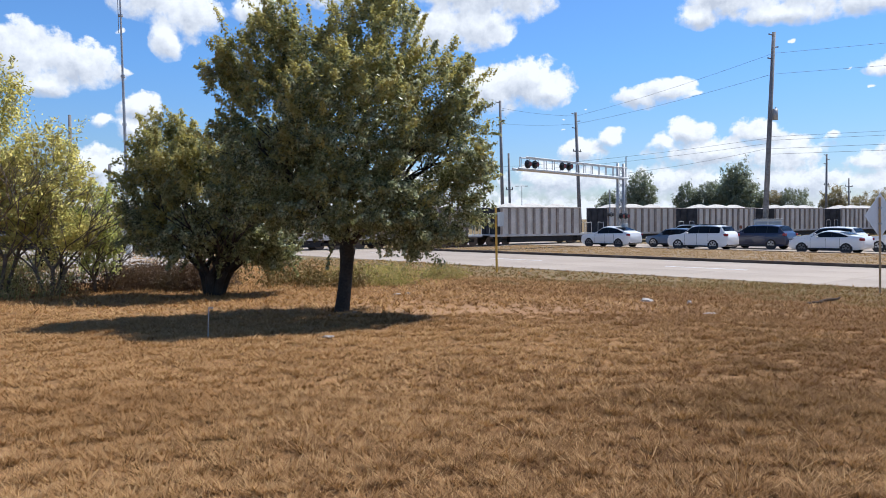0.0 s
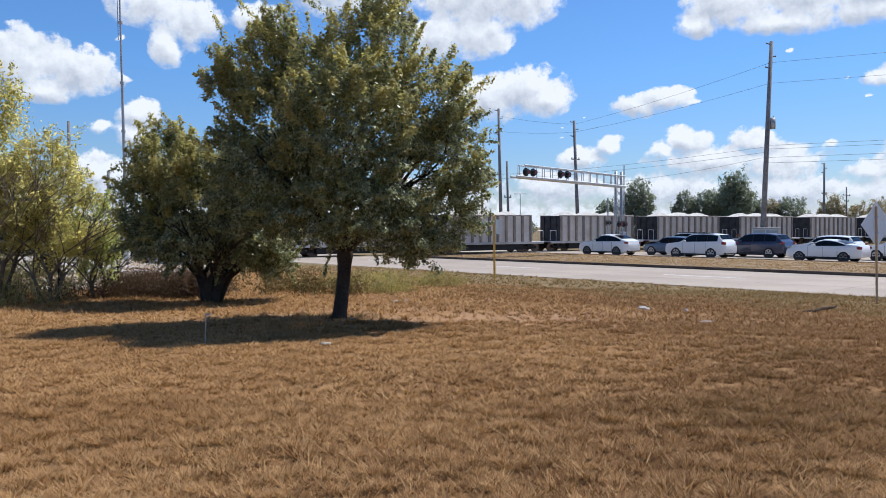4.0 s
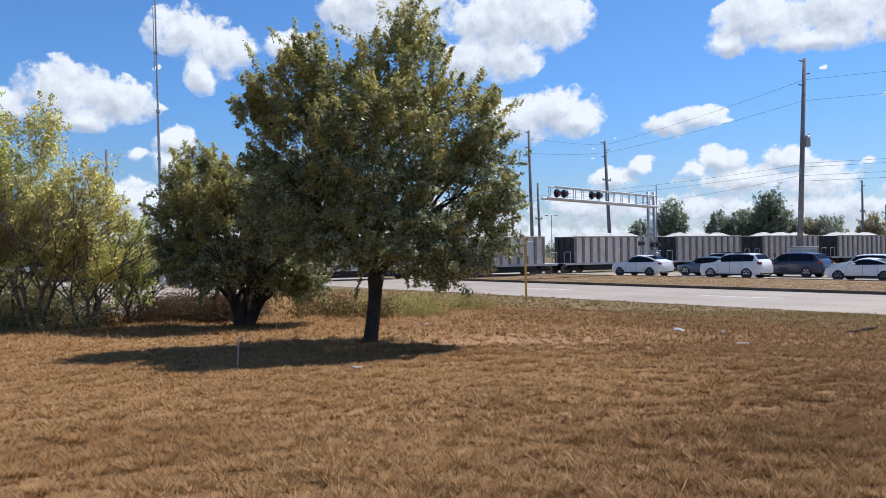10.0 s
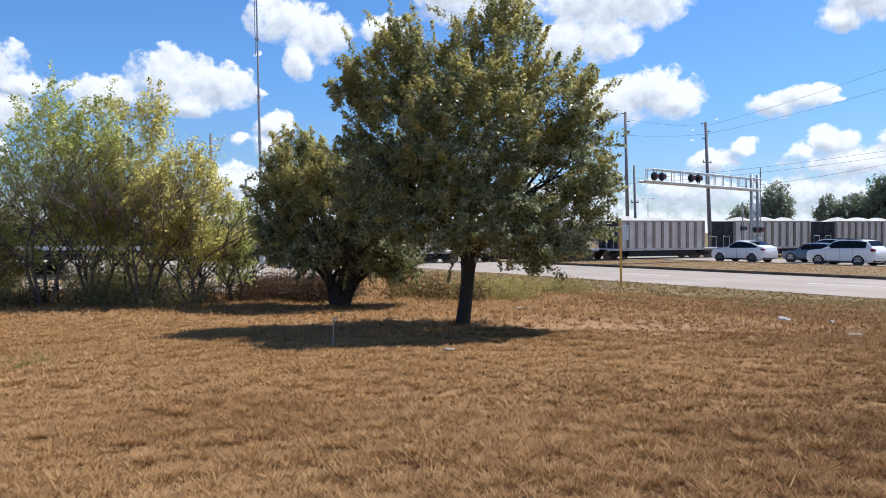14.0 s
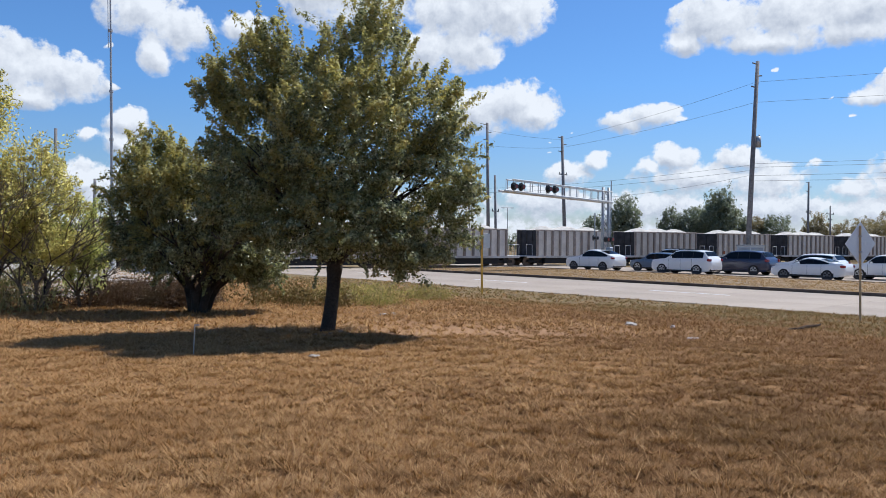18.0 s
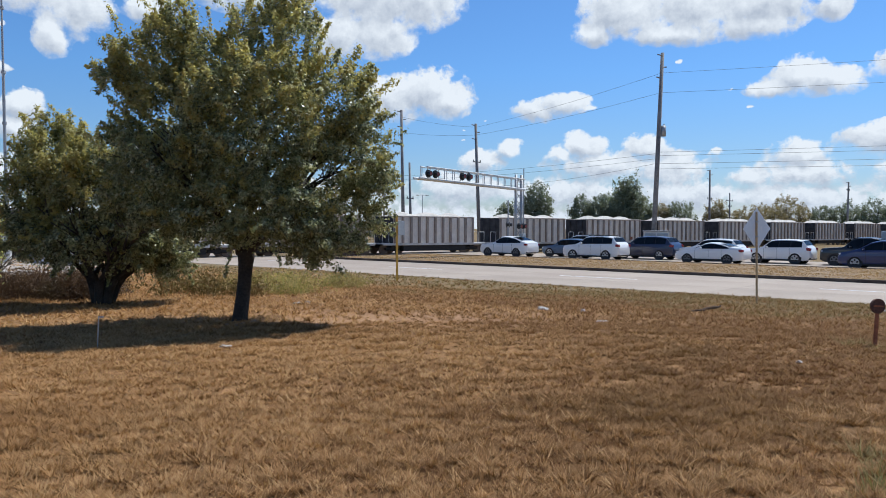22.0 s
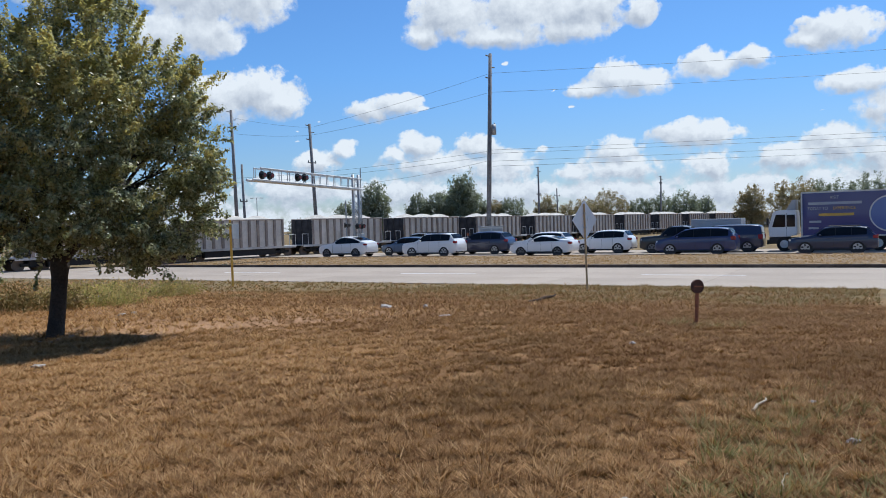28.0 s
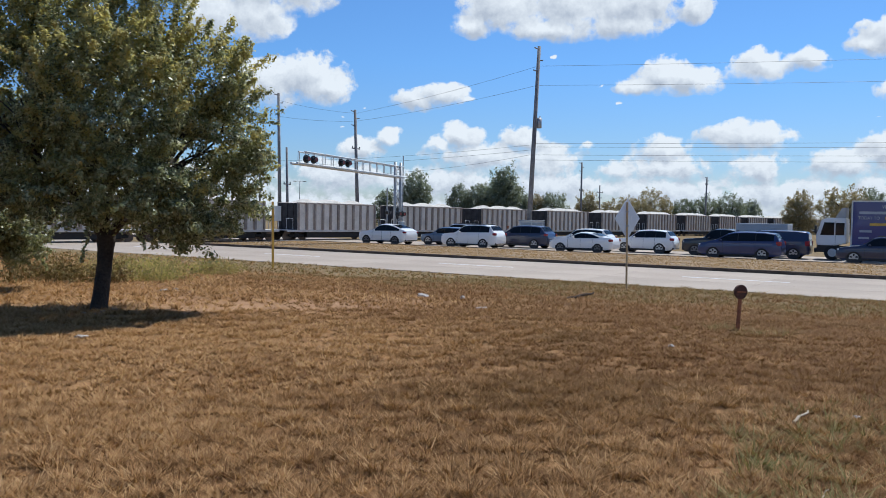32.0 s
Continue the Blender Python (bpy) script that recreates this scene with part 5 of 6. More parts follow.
    for px in (-3.1, 2.4):
        for sy in (-1, 1):
            w = part("wheel", rod(B(), (px, sy * 0.8, 0.48), (px, sy * 1.08, 0.48), 0.48, seg=22), M_TYRE, t)
            part("rim", rod(B(), (px, sy * 1.05, 0.48), (px, sy * 1.09, 0.48), 0.27, seg=16), M_PALE, w)
    part("fuel_tank", box(B(), (-0.6, -0.85, 0.75), (1.2, 0.5, 0.5), bevel=0.08), M_GALV, t)
    part("bumper", box(B(), (-4.12, 0, 0.62), (0.15, 2.05, 0.3), bevel=0.03), M_TRIM, t)


box_truck()


# ---- trees and scrub ----
def limbs(bm, rng, p, d, length, r, depth, tips, spread=0.75, kids=3):
    """Branching limbs; the ends are gathered in tips."""
    q = p
    for k in range(2):
        e = q + d * (length / 2) + Vector((rng.uniform(-1, 1), rng.uniform(-1, 1), rng.uniform(-0.3, 0.6))) * length * 0.09
        rod(bm, q, e, r * (1 - 0.2 * k), r * (0.8 - 0.2 * k), 7 if r > 0.03 else 5)
        d = ((e - q).normalized() + d).normalized()
        q = e
    if depth == 0:
        tips.append(q)
        return
    for k in range(kids):
        a = rng.uniform(0, 6.283)
        nd = (d + Vector((math.cos(a), math.sin(a), rng.uniform(-0.35, 0.45))) * spread * rng.uniform(0.5, 1.1)).normalized()
        limbs(bm, rng, q, nd, length * rng.uniform(0.6, 0.85), r * 0.58, depth - 1, tips, spread, kids)


def crown_mesh(seed, lobes, tufts, per, size, radius, shell=0.5, aspect=0.5, loose=False, reach=0.42):
    """Leaves along twigs that point outward and up from the lobes, some twigs longer than the rest. Returns the leaves,
    and whether each sits at a twig's end that is coloured lighter as if sunlit.
    """
    rng = np.random.default_rng(seed)
    c = in_lobes(rng, lobes, tufts, shell)
    mid = np.mean([l[:3] for l in lobes], axis=0)
    out = c - mid
    out /= np.linalg.norm(out, axis=1)[:, None] + 1e-9
    axis = out * 0.8 + np.array([0, 0, 0.55]) + rng.normal(size=c.shape) * 0.45
    axis /= np.linalg.norm(axis, axis=1)[:, None]
    length = reach * rng.uniform(0.5, 1.3, (tufts, 1)) * np.where(rng.uniform(0, 1, (tufts, 1)) < 0.15, 1.7, 1.0)
    k = rng.uniform(0, 1, (tufts, per, 1)) ** 0.8
    spread = radius * (1.25 - 0.95 * k) * rng.uniform(0.55, 1.25, (tufts, 1, 1))
    off = rng.normal(size=(tufts, per, 3)) * spread
    pts = c[:, None, :] + axis[:, None, :] * (k - 0.35) * length[:, None, :] + off
    face = off / (np.linalg.norm(off, axis=2)[..., None] + 1e-9) * 0.9 + axis[:, None, :] * 0.5 + np.array([0, 0, 0.35])
    # higher twigs more often get the lighter tone that imitates sun on the crown
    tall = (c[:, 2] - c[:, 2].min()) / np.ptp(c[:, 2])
    sunny = (k[..., 0] > 0.38) & (rng.uniform(0, 1, (tufts, 1)) < np.clip(1.6 * tall - 0.1, 0.1, 0.88)[:, None]) & (axis[:, None, 2] > 0.0)
    pts, face = pts.reshape(-1, 3), face.reshape(-1, 3)
    v, f = leaves(rng, pts, size, 0.9, aspect, None if loose else face)
    return v, f, sunny.ravel()


def split_crown(v, f, sunny, leaf, tip, parent):
    # the second mesh holds the leaves painted as sunlit
    for nm, pick, mt in (("crown", ~sunny, leaf), ("sunny_tips", sunny, tip)):
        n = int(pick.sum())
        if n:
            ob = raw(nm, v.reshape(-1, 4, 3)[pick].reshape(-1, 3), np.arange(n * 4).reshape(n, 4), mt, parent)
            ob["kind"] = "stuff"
            if nm == "sunny_tips":
                ob["label"] = "olive-yellow leaves, lightened as if sunlit"


def tree(name, foot, trunk_h, r, lean, lobes, clumps, per, size, radius, leaf, bark, label, seed, shell=0.5, stems=1, depth=3, aspect=0.5, limb_len=1.1, loose=False, reach=0.42, tip=None):
    t = thing(name, Matrix.Translation(foot), label, "tree")
    rng = random.Random(seed)
    bm, tips = B(), []
    for k in range(stems):
        a = k * 2.4 + 0.5 * seed
        off = Vector((math.cos(a), math.sin(a), 0)) * (0.1 if stems > 1 else 0)
        d = (Vector(lean) + (Vector((math.cos(a), math.sin(a), 0)) * 0.3 if stems > 1 else Vector())).normalized()
        rr = r if stems == 1 else r * 0.7
        base = off + Vector((0, 0, -0.1))
        top = base + d * trunk_h
        rings = []
        for q, w in ((0, 1.45), (0.05, 1.25), (0.14, 1.08), (0.3, 1.0), (0.5, 0.95), (0.7, 0.93), (0.86, 1.0), (0.96, 1.15), (1.03, 1.1), (1.08, 0.7)):
            c = base + d * trunk_h * q + Vector((math.sin(q * 4 + seed), math.cos(q * 3 + seed), 0)) * rr * 0.1
            rings.append([bm.verts.new(c + Vector((math.cos(g), math.sin(g), 0)) * rr * w * (1 + 0.07 * math.sin(3 * g + q * 2) + 0.04 * math.sin(7 * g + 5 * q))) for g in (2 * math.pi * i / 18 for i in range(18))])
        for ra, rb in zip(rings, rings[1:]):
            for i in range(18):
                bm.faces.new((ra[i], ra[(i + 1) % 18], rb[(i + 1) % 18], rb[i]))
        bm.faces.new(rings[-1])
        for j in range(4):
            b = j * 1.7 + rng.uniform(0, 1)
            limbs(bm, rng, top - d * 0.05, (d * 0.9 + Vector((math.cos(b), math.sin(b), 0.2)) * 0.75).normalized(), limb_len * rng.uniform(0.8, 1.2), rr * 0.55, depth, tips)
    part("trunk", bm, bark, t, "dark rough trunk and limbs", True)
    v, f, sunny = crown_mesh(seed, lobes, clumps, per, size, radius, shell, aspect, loose, reach)
    split_crown(v, f, sunny if tip else sunny & False, leaf, tip, t)
    return t


oak_lobes = [(-1.42, 0.1, 4.2, 0.72, 0.7, 0.8), (-2.0, 0.1, 3.95, 0.4, 0.5, 0.32), (-0.95, 0.1, 4.85, 0.4, 0.5, 0.45), (0.64, 0, 4.55, 0.95, 0.95, 0.95), (0.75, 0, 5.25, 0.45, 0.5, 0.35),
             (1.65, 0.1, 3.7, 0.7, 0.9, 0.78), (1.95, 0, 2.75, 0.68, 0.9, 1.0), (1.7, 0, 1.75, 0.85, 0.9, 0.62), (0.2, -0.9, 3.1, 1.3, 0.75, 1.3), (0.2, 0.9, 3.2, 1.3, 0.75, 1.3),
             (-1.1, 0, 3.3, 0.95, 0.9, 0.85), (-1.15, -0.3, 2.25, 1.0, 1.1, 0.9), (0.25, -0.9, 1.85, 1.4, 0.8, 0.62), (0.3, 0.9, 1.9, 1.4, 0.8, 0.65), (-1.75, 0.2, 2.9, 0.5, 0.6, 0.5), (1.3, -0.5, 1.3, 0.5, 0.5, 0.25), (-0.45, 0.1, 4.1, 0.6, 0.8, 0.7)]
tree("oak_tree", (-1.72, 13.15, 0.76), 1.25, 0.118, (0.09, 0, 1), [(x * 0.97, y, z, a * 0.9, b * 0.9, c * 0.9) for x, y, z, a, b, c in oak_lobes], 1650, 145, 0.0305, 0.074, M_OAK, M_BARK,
     "rounded evergreen oak with olive-tipped dark foliage on dry turf", 5, 0.55, reach=0.46, tip=M_OAKSUN)
oak2_lobes = [(-0.8, 0, 2.75, 0.95, 1.0, 0.95), (-1.35, 0, 2.15, 0.6, 0.8, 0.7), (0.0, -0.3, 2.3, 1.2, 1.0, 1.05), (-1.1, 0, 1.5, 0.7, 0.8, 0.5), (-0.25, -0.5, 1.3, 1.45, 0.9, 0.55), (1.05, 0, 1.25, 0.85, 0.9, 0.6),
              (1.3, 0.1, 0.85, 0.45, 0.5, 0.3), (0.9, 0.1, 2.65, 1.0, 1.0, 0.95), (-1.0, 0, 3.5, 0.4, 0.4, 0.3)]
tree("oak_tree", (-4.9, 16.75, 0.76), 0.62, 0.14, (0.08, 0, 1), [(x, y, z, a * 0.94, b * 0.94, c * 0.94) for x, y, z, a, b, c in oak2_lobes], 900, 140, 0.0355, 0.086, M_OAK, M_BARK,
     "low multi-stemmed evergreen oak with dark foliage", 9, 0.5, 5, 2, 0.5, 0.7, reach=0.55, tip=M_OAKSUN)


def scrub(foot, h, w, seed, clumps, label, leaf=M_SCRUB):
    lobes = [(0, 0, h * 0.68, w * 0.66, w * 0.6, h * 0.3), (-w * 0.5, 0.1, h * 0.56, w * 0.5, w * 0.5, h * 0.26), (w * 0.5, 0, h * 0.52, w * 0.5, w * 0.5, h * 0.26),
             (0.1, 0, h * 0.42, w * 0.8, w * 0.6, h * 0.2), (0.2, 0.1, h * 0.86, w * 0.38, w * 0.36, h * 0.14)]
    tree("scrub_tree", foot, h * 0.22, 0.055, (0.02, 0, 1), lobes, int(clumps * 0.36), 110, 0.039, 0.12, leaf, M_BARK2, label, seed, 0.35, 4, 3, 0.45, h * 0.2, True, 0.75)


SCRUB = "yellow-green multi-stemmed scrub tree at the field edge"
scrub((-11.55, 16.1, 0.74), 4.85, 1.25, 20, 430, "green multi-stemmed scrub tree with open airy foliage", M_SCRUBGREEN)
scrub((-10.6, 16.5, 0.74), 4.75, 1.05, 21, 430, SCRUB, M_SCRUBGREEN)
scrub((-9.35, 16.4, 0.74), 4.75, 1.2, 22, 520, SCRUB)
scrub((-8.35, 16.7, 0.74), 3.5, 1.0, 23, 360, SCRUB)
scrub((-7.8, 17.7, 0.74), 2.3, 0.55, 25, 170, "low green scrub tree beside the oaks", M_SCRUBGREEN)
scrub((-13.0, 15.9, 0.74), 2.3, 1.1, 26, 150, "low olive and orange shrub at the field edge", M_UNDERLEAF)
scrub((-14.6, 16.2, 0.74), 2.6, 1.1, 27, 140, "low olive and orange shrub at the field edge", M_UNDERLEAF)


def far_tree(az, d, el, wdeg, seed, leaf, label, conical=False):
    foot = polar(az, d, -0.2)
    h = 2.5 + d * math.tan(radians(el))
    w = d * radians(wdeg)
    if conical:
        lobes = [(0, 0, h * 0.55, w, w, h * 0.3), (0.1 * w, 0, h * 0.8, w * 0.6, w * 0.6, h * 0.2), (-0.3 * w, 0, h * 0.4, w * 0.9, w * 0.8, h * 0.22)]
    else:
        lobes = [(0, 0, h * 0.62, w, w, h * 0.36), (-w * 0.5, 0, h * 0.5, w * 0.7, w * 0.7, h * 0.3), (w * 0.5, 0, h * 0.5, w * 0.7, w * 0.7, h * 0.32), (0, 0, h * 0.3, w, w, h * 0.25)]
    t = thing("tree", Matrix.Translation(foot), label, "tree", "trees beyond the railway")
    bm = rod(B(), (0, 0, 0), (0, 0, h * 0.6), h * 0.03, h * 0.015, 7)
    rng = random.Random(seed)
    for k in range(6):
        a = rng.uniform(0, 6.28)
        rod(bm, (0, 0, h * (0.25 + 0.06 * k)), (math.cos(a) * w * 0.6, math.sin(a) * w * 0.6, h * (0.45 + 0.06 * k)), h * 0.012, h * 0.005, 5)
    part("trunk", bm, M_BARK, t)
    v, f, sunny = crown_mesh(seed, lobes, 300, 44, h * 0.0155, h * 0.042, 0.45, 0.6, False, h * 0.11)
    split_crown(v, f, sunny & False, leaf, leaf, t)


FT = "dark green tree beyond the railway"
for i, (az, d, el, w, kind) in enumerate(((14.1, 120, 3.4, 1.0, 0), (12.0, 125, 2.05, 0.8, 0), (17.3, 140, 2.55, 0.75, 0), (18.5, 140, 2.5, 0.8, 0), (20.4, 140, 3.9, 1.0, 0), (19.4, 150, 2.6, 1.0, 0),
                                          (21.5, 150, 2.3, 0.7, 0), (22.8, 150, 1.9, 0.6, 2), (24.2, 150, 2.05, 0.95, 0), (26.5, 160, 2.1, 0.8, 2), (28.2, 165, 1.6, 0.9, 2), (29.6, 160, 1.9, 1.2, 2),
                                          (31.0, 165, 2.2, 1.3, 2), (33.0, 170, 1.7, 0.9, 0), (34.5, 170, 1.9, 0.9, 0), (36.2, 165, 2.0, 1.0, 0), (37.4, 170, 1.6, 0.7, 0), (40.4, 150, 2.2, 0.95, 2),
                                          (43.0, 140, 2.7, 1.4, 2), (45.0, 145, 2.5, 1.4, 0), (47.5, 145, 2.6, 1.5, 0), (8.6, 170, 0.9, 0.7, 0), (6.0, 175, 0.6, 0.9, 0), (2.5, 160, 1.0, 1.0, 0), (0.0, 165, 0.9, 1.2, 0), (-4.0, 160, 1.2, 1.4, 0),
                                          (-9.0, 150, 1.4, 1.6, 0), (-13.0, 140, 1.3, 1.5, 2))):
    far_tree(az, d, el, w, 60 + i, M_FARTAN if kind == 2 else M_FARTREE, FT if kind == 0 else "tan-leaved tree beyond the railway")


def brush(name, spots, seed, leaf, label, category, size=0.05, per=90):
    """Low brush: many stiff twigs that rise from the ground, and small leaves on them."""
    rng = np.random.default_rng(seed)
    cs, tv = [], []
    for px, py, h, w in spots:
        gz = float(ground_z(px, py))
        k = int(per * w * h * 9)
        p = rng.normal(size=(k, 3)) * (w * 0.5, w * 0.4, 1)
        p[:, 2] = h * rng.beta(1.3, 2.0, k)
        p += (px, py, gz + 0.02)
        cs.append(p)
        m = int(60 * w)
        foot = np.stack([rng.normal(0, w * 0.3, m) + px, rng.normal(0, w * 0.25, m) + py, np.full(m, gz - 0.02)], 1)
        tip = foot + np.stack([rng.normal(0, w * 0.3, m), rng.normal(0, w * 0.25, m), h * rng.uniform(0.5, 1.15, m)], 1)
        sd = np.stack([rng.normal(0, 1, m), rng.normal(0, 1, m), np.zeros(m)], 1)
        sd *= 0.006 / (np.linalg.norm(sd, axis=1)[:, None] + 1e-9)
        tv.append(np.stack([foot - sd, foot + sd, tip + sd * 0.4, tip - sd * 0.4], 1).reshape(-1, 3))
    v, f = leaves(rng, np.concatenate(cs), size, 1.0, 0.35)
    tw = np.concatenate(tv)
    v2 = np.concatenate([v, tw])
    f2 = np.concatenate([f, np.arange(len(tw)).reshape(-1, 4) + len(v)])
    return tagged(raw(name, v2, f2, leaf), label, category, kind="stuff")


rng0 = random.Random(77)
spots = []
for k in range(30):
    q = k / 29
    px, py = -15.5 + 10.0 * q, 14.6 + 3.4 * q
    spots.append((px + rng0.uniform(-0.3, 0.3), py + rng0.uniform(0.2, 1.6), rng0.uniform(0.2, 0.55) if px < -8.2 else rng0.uniform(0.2, 0.42), rng0.uniform(0.4, 0.8)))
brush("dry_brush", spots, 5, M_RUSSET, "dry russet brush along the field edge", "brush", 0.03, 240)
spots = [(-7.7 + rng0.uniform(0, 2.4), 18.0 + rng0.uniform(-0.3, 0.7), rng0.uniform(0.4, 0.75), rng0.uniform(0.4, 0.8)) for k in range(34)]
brush("russet_brush", spots, 6, M_RUSSET, "dry russet brush behind the oaks", "brush", 0.028, 330)
spots = [(-5.3 + rng0.uniform(0, 3.6), 18.6 + rng0.uniform(-0.5, 1.5), rng0.uniform(0.3, 0.7), rng0.uniform(0.3, 0.7)) for k in range(14)]
brush("green_brush", spots, 8, M_VERGE, "dull green low brush behind the oaks", "brush", 0.05, 90)
spots = [(-4.2 + rng0.uniform(0, 3.2), 21.0 + rng0.uniform(-0.8, 2.5), rng0.uniform(0.1, 0.24), rng0.uniform(0.4, 0.8)) for k in range(12)]
brush("weeds", spots, 7, M_VERGE, "olive weeds on the verge by the road", "weeds", 0.05, 90)
spots = [(-2.8 + rng0.uniform(0, 3.2), 24.2 + rng0.uniform(-0.8, 3.0), rng0.uniform(0.25, 0.55), rng0.uniform(0.35, 0.7)) for k in range(15)]
brush("dry_weeds", spots, 9, M_UNDERLEAF, "olive and tan dry weeds on the verge by the road", "weeds", 0.05, 110)
spots = [(-16.5 + rng0.uniform(0, 7.4), 16.8 + rng0.uniform(-0.6, 1.6), rng0.uniform(0.6, 1.35), rng0.uniform(0.5, 1.0)) for k in range(34)]
brush("green_brush", spots, 10, M_THICKET, "dark green and russet thicket beneath the scrub trees", "brush", 0.042, 95)
spots = [(-16.0 + rng0.uniform(0, 8.2), 16.0 + rng0.uniform(-0.4, 1.2), rng0.uniform(0.3, 0.75), rng0.uniform(0.4, 0.9)) for k in range(30)]
brush("russet_brush", spots, 12, M_THICKET, "russet twiggy brush beneath the scrub trees", "brush", 0.04, 90)
spots = [(-4.0 + rng0.uniform(0, 3.3), 19.4 + rng0.uniform(-0.5, 1.8), rng0.uniform(0.15, 0.5), rng0.uniform(0.3, 0.7)) for k in range(20)]
brush("weeds", spots, 14, M_UNDERLEAF, "olive and tan weeds behind the oak", "weeds", 0.04, 90)


def fence_posts():
    for px, py, h, lean in ((-8.25, 16.9, 1.0, 2.0), (-7.4, 18.0, 1.05, -1.5), (-9.9, 16.55, 1.0, 1.0), (-11.4, 16.35, 1.05, -3.0), (-6.5, 18.6, 0.95, 3.0)):
        t = thing("fence_post", Matrix.Translation((px, py, float(ground_z(px, py)))) @ pose(0, 0, 0, 0, lean, 30), "thin dark steel fence post in the brush", "fence post", "fence posts in the brush")
        part("stake", box(box(B(), (0, 0, h / 2 - 0.1), (0.045, 0.008, h + 0.2)), (0, 0.018, h / 2 - 0.1), (0.008, 0.035, h + 0.2)), M_UNDER, t)


fence_posts()


def blades(name, rng, px, py, hgt, wid, per, material, label, level=None):
    """Tufts of grass blades."""
    n = len(px)
    pz = ground_z(px, py) if level is None else np.full(n, level)
    base = np.repeat(np.stack([px, py, pz], 1), per, axis=0)
    m = n * per
    a = rng.uniform(0, 2 * np.pi, m)
    spread = np.abs(rng.normal(size=m)) * np.repeat(rng.uniform(0.4, 1.6, n), per) * 0.034
    base[:, 0] += np.cos(a) * spread
    base[:, 1] += np.sin(a) * spread
    a += rng.normal(size=m) * 0.6
    tilt = rng.uniform(0.5, 2.6, m)
    h = np.repeat(hgt * rng.uniform(0.5, 1.5, n), per) * rng.uniform(0.5, 1.3, m)
    tip = base + np.stack([np.cos(a) * tilt * h, np.sin(a) * tilt * h, h], 1)
    side = np.stack([-np.sin(a), np.cos(a), np.zeros(m)], 1) * wid * rng.uniform(0.6, 1.4, (m, 1))
    v = np.stack([base - side, base + side, tip], 1).reshape(-1, 3)
    f = np.arange(m * 3).reshape(m, 3)
    return tagged(raw(name, v, f, material), label, "grass", kind="stuff")


def grass():
    rng = np.random.default_rng(11)
    for n, y0, y1, xr, h, w, per in ((30000, 2.0, 7.0, 1.1, 0.034, 0.0042, 20), (34000, 7.0, 13.0, 1.05, 0.038, 0.0065, 15), (44000, 13.0, 27.0, 1.0, 0.058, 0.012, 6), (12000, 27.0, 46.0, 0.5, 0.06, 0.02, 5)):
        y = np.sqrt(rng.uniform(y0 ** 2, y1 ** 2, n))
        x = rng.uniform(-1, 1, n) * y * xr + 0.1 * y
        across = x * N.x + y * N.y
        clump = np.array([noise.noise(Vector((float(a) * 3.1, float(b) * 3.1, 0))) for a, b in zip(x, y)])
        broad = np.array([noise.noise(Vector((float(a) * 0.35, float(b) * 0.35, 3.0))) for a, b in zip(x, y)])
        ragged = 27.55 + 0.45 * clump
        near = y1 < 8
        tussock = np.array([noise.noise(Vector((float(a) * 7.5, float(b) * 7.5, 8.0))) for a, b in zip(x, y)]) if near else clump
        bare = np.exp(-((x - 0.9) / 2.4) ** 2 - ((y - 13.4) / 1.5) ** 2) + 0.5 * broad
        keep = (across < ragged) & (0.7 * clump + 0.25 * broad > rng.uniform(-0.75, 0.08, n)) & (bare < rng.uniform(0.2, 1.9, n))
        olive = rng.uniform(0, 1, n) < np.clip((across - 17.5 + 6.0 * broad) / 6.0, 0, 0.7)
        # hollows between near tussocks turn russet: shade put into the blade colour
        shaded = near & (tussock < rng.uniform(-0.45, -0.05, n))
        # russet grows with x: browner turf, plus dimmer sunward reflection painted as colour
        russet = ~olive & (shaded | (rng.uniform(0, 1, n) < np.clip(0.34 + 0.11 * x + 0.5 * broad, 0.06, 0.95)))
        for pick, mt, lb in ((keep & ~olive & ~russet, M_STRAW, "short dry straw grass blades"), (keep & russet, M_REDGRASS, "short russet-brown dead grass blades, some in place of shade"), (keep & olive, M_VERGE, "short olive and straw grass blades of the verge")):
            if pick.any():
                blades("dry_grass", rng, x[pick], y[pick], h * (0.45 + 1.2 * smooth(-0.35, 0.4, tussock[pick]) if near else 0.75 + 0.5 * smooth(-0.3, 0.5, clump[pick])), w, per, mt, lb)
    # thinner turf behind and beside the eye
    n = 26000
    x, y = rng.uniform(-26, 30, n), rng.uniform(-12, 14, n)
    pick = np.abs(x - 0.1 * y) > np.maximum(y, 0) * 1.05
    pick |= y < 2
    blades("dry_grass", rng, x[pick], y[pick], 0.04, 0.014, 5, M_STRAW, "short dry straw grass blades")
    n = 15000
    r, turn = 9.0 * np.sqrt(rng.uniform(0, 1, n)), rng.uniform(0, 2 * np.pi, n)
    x, y = r * np.cos(turn), r * np.sin(turn)
    pick = (np.abs(x - 0.1 * y) > np.maximum(y, 0) * 1.05) | (y < 2)
    # the same rightward browning, partly the sunward dimness put into colour
    brown = rng.uniform(0, 1, n) < np.clip(0.34 + 0.08 * x, 0.1, 0.8)
    for some, mt, lb in ((pick & ~brown, M_STRAW, "short dry straw grass blades"), (pick & brown, M_REDGRASS, "short russet-brown dead grass blades, some in place of shade")):
        blades("dry_grass", rng, x[some], y[some], 0.036, 0.006, 12, mt, lb)
    # the median
    n = 26000
    u, v = rng.uniform(-46, 12, n), rng.uniform(CURB + 0.1, MEDIAN_FAR - 0.1, n)
    x, y = U.x * u + N.x * v, U.y * u + N.y * v
    clump = np.array([noise.noise(Vector((float(a) * 0.6, float(b) * 0.6, 0))) for a, b in zip(u, v)])
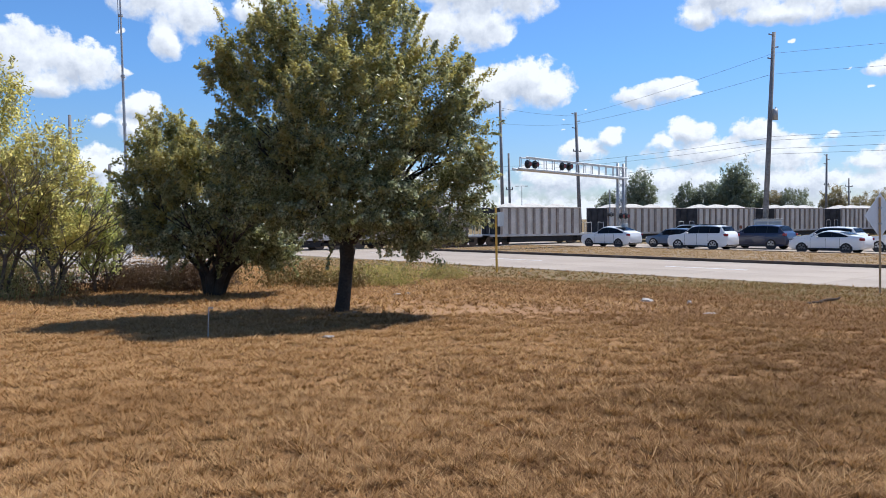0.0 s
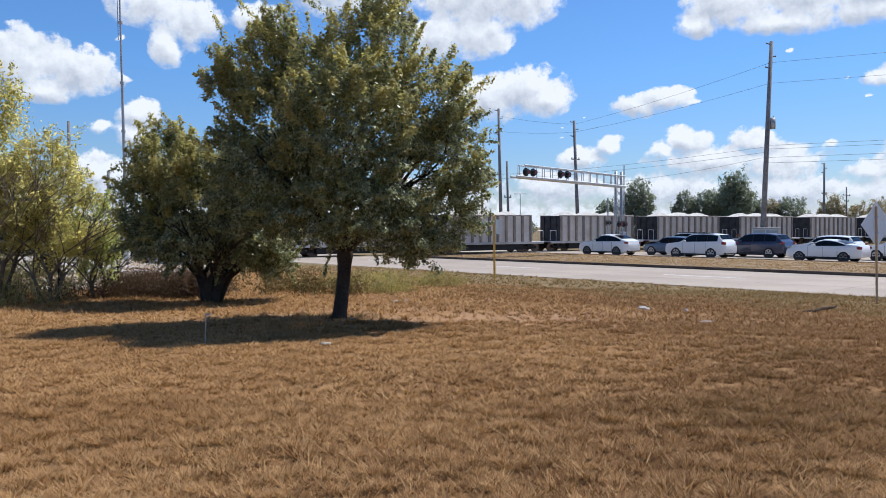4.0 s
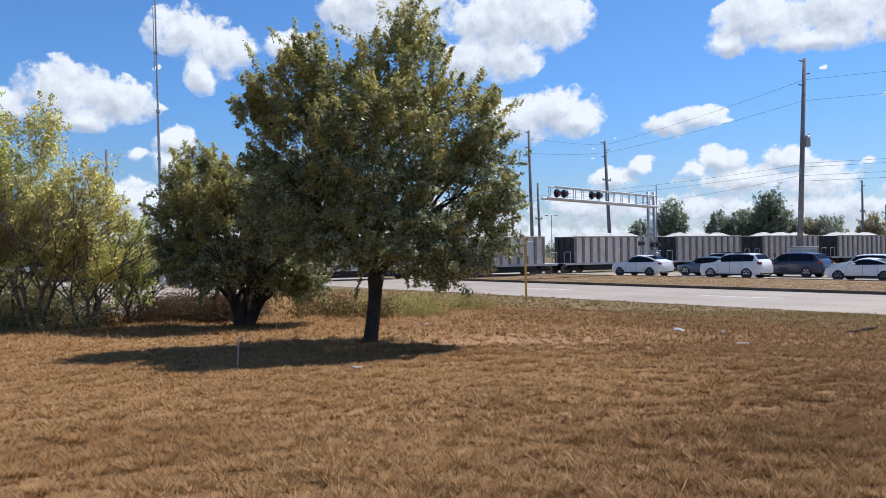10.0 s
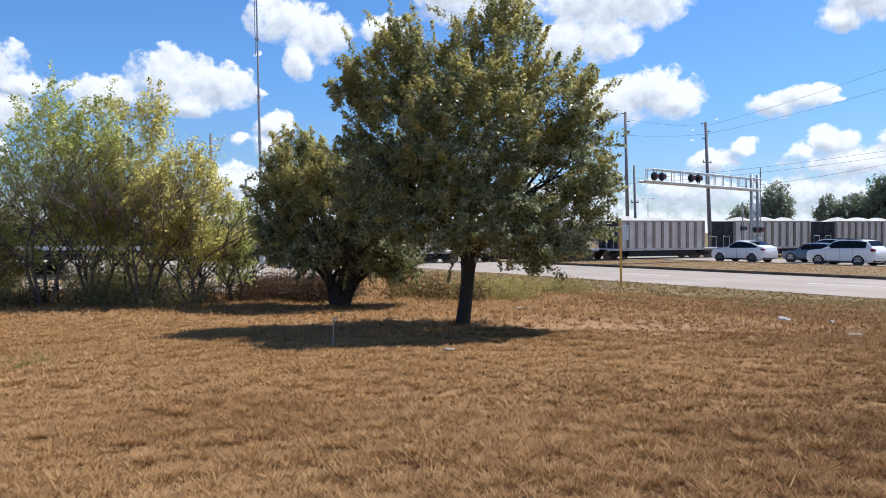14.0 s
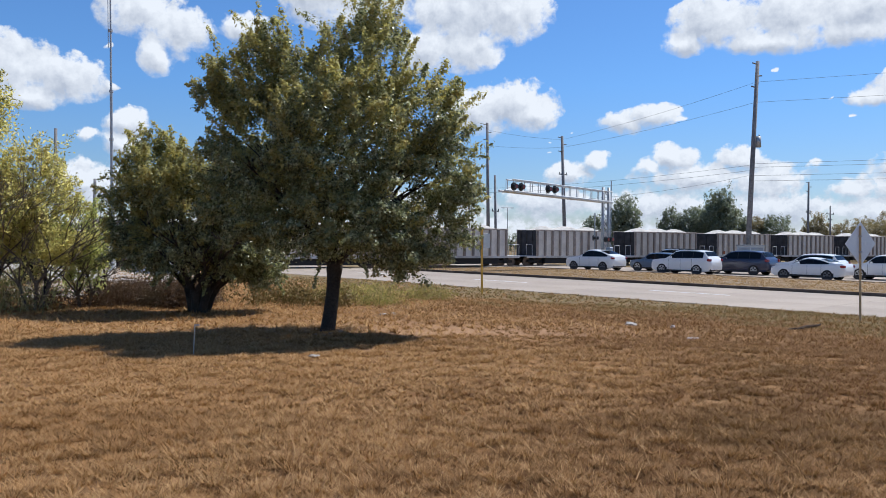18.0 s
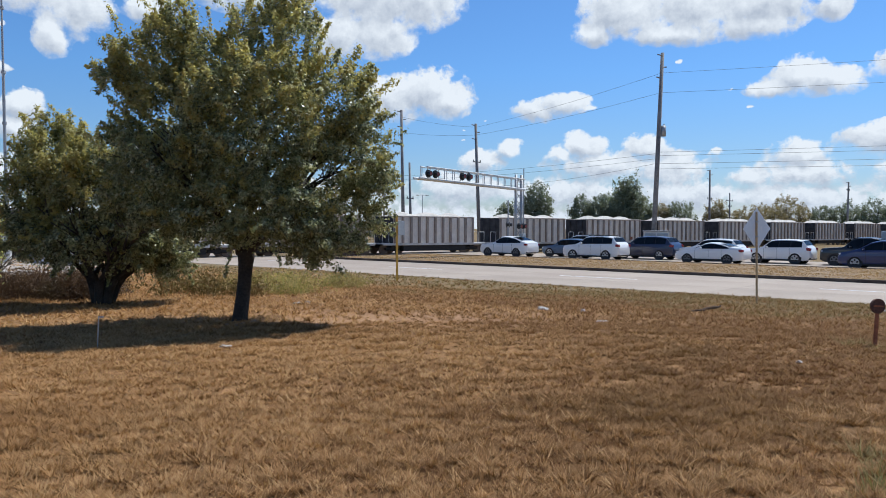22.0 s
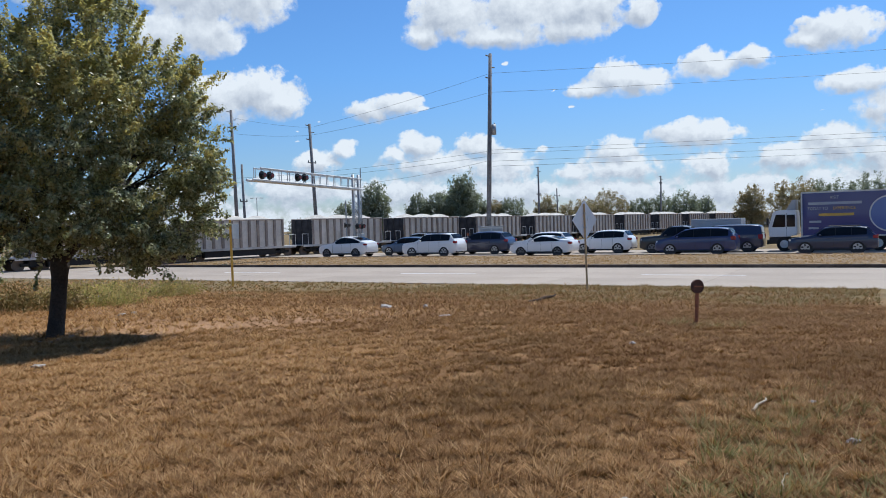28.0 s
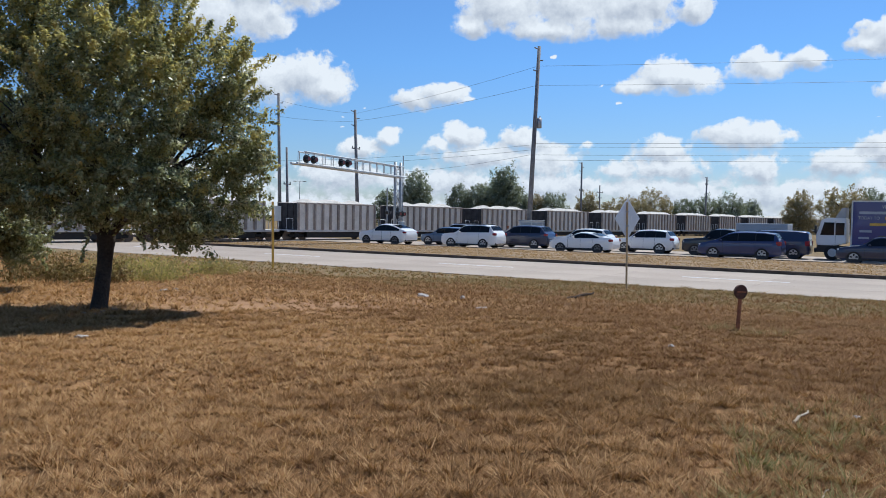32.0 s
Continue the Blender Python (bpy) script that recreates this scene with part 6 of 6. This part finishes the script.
    pick = clump > rng.uniform(-0.8, 0.4, n)
    blades("median_grass", rng, x[pick], y[pick], 0.06, 0.025, 5, M_MEDSTRAW, "dry straw grass of the raised median", 0.09)
    # greener ragged tufts
    for cx, cy, r, n in ((3.35, 4.2, 0.2, 60), (3.1, 3.5, 0.16, 60), (4.4, 4.7, 0.28, 60), (3.7, 4.75, 0.16, 36), (3.9, 3.3, 0.26, 60), (4.9, 5.3, 0.3, 44), (2.75, 3.8, 0.1, 20), (4.2, 4.0, 0.2, 34), (-6.5, 8.6, 0.5, 60), (7.3, 9.9, 0.4, 50)):
        x, y = rng.normal(cx, r, n), rng.normal(cy, r * 0.8, n)
        blades("green_grass", rng, x[::2], y[::2], 0.085, 0.0042, 14, M_GREENGRASS, "ragged tuft of longer green-grey grass")


grass()


# ---- beyond the scrub ----
def radio_mast():
    foot = polar(-21.8, 42.5, 0.55)
    t = thing("radio_mast", Matrix.Translation(foot) @ pose(0, 0, 0, 0, -0.8, 0), "slender grey radio mast on a pale thick base", "mast")
    part("base_tube", rod(B(), (0, 0, -0.2), (0, 0, 1.95), 0.17, seg=12), M_PALE, t, "pale base tube")
    part("shaft", rod(B(), (0, 0, 1.95), (0, 0, 9.0), 0.085, 0.07, 8), M_GALV, t)
    part("upper_shaft", rod(B(), (0, 0, 9.0), (0, 0, 15.2), 0.06, 0.035, 8), M_GALV, t)
    for z in (4.2, 6.6, 9.0, 12.0):
        part("collar", rod(B(), (0, 0, z), (0, 0, z + 0.12), 0.11, seg=8), M_GALV, t)
    part("antenna", rod(B(), (-0.12, 0, 11.2), (-0.12, 0, 14.4), 0.02, seg=5), M_GALV, t)


radio_mast()


def yard_building():
    t = thing("utility_shed", Matrix.Translation((-13.4, 39.2, 0.3)) @ pose(0, 0, 0, 0, 0, 12), "low white utility shed with a grey end", "shed")
    part("wall", box(B(), (0, 0, 0.45), (2.3, 1.4, 0.9), bevel=0.02), M_WHITE, t)
    part("door", box(B(), (-0.95, -0.71, 0.45), (0.38, 0.03, 0.84)), M_GALV, t)
    part("roof", box(B(), (0, 0, 0.93), (2.45, 1.55, 0.07), bevel=0.02), M_GALV, t)


yard_building()


def gravel_lot():
    """A pale hard standing that follows the ground."""
    xs, ys = np.arange(-60, -8.4, 1.0), np.arange(20.0, 46.1, 1.0)
    gx, gy = np.meshgrid(xs, ys)
    v = np.stack([gx, gy, ground_z(gx, gy) + 0.03], -1).reshape(-1, 3)
    w = len(xs)
    i = (np.arange(len(ys) - 1)[:, None] * w + np.arange(w - 1)[None, :]).ravel()
    tagged(raw("pavement", v, np.stack([i, i + 1, i + w + 1, i + w], 1), M_LOT, smooth=True), "pale crushed-stone lot beyond the scrub", "pavement", kind="structure")


gravel_lot()


def flat_trailer(p, rz, label):
    t = thing("flatbed_trailer", Matrix.Translation(p) @ pose(0, 0, 0, 0, 0, rz), label, "trailer")
    part("deck", box(B(), (0, 0, 1.15), (11.0, 2.4, 0.16), bevel=0.02), M_UNDER, t)
    part("side_rail", box(B(), (0, -1.22, 1.5), (11.0, 0.06, 0.16)), M_PALE, t)
    part("cargo", box(B(), (0.5, 0, 1.85), (9.5, 2.2, 1.1), bevel=0.04), M_UNDER, t)
    for x in (-3.9, -2.8, 3.6):
        for y in (-1.0, 1.0):
            part("wheel", rod(B(), (x, y - 0.12, 0.5), (x, y + 0.12, 0.5), 0.5, seg=16), M_TYRE, t)


flat_trailer((-17.5, 27.0, 0.4), -12, "dark parked flatbed trailer with pale rails beyond the scrub")


# ---- what moves ----
def motions():
    for ob, s in TRAIN:
        rows = [(t, TRACK @ pose(s - 11.32 * t + d + 0.12, 0, 0)) for t, d in TRAIN_DRIFT]
        walk(ob, rows)


motions()
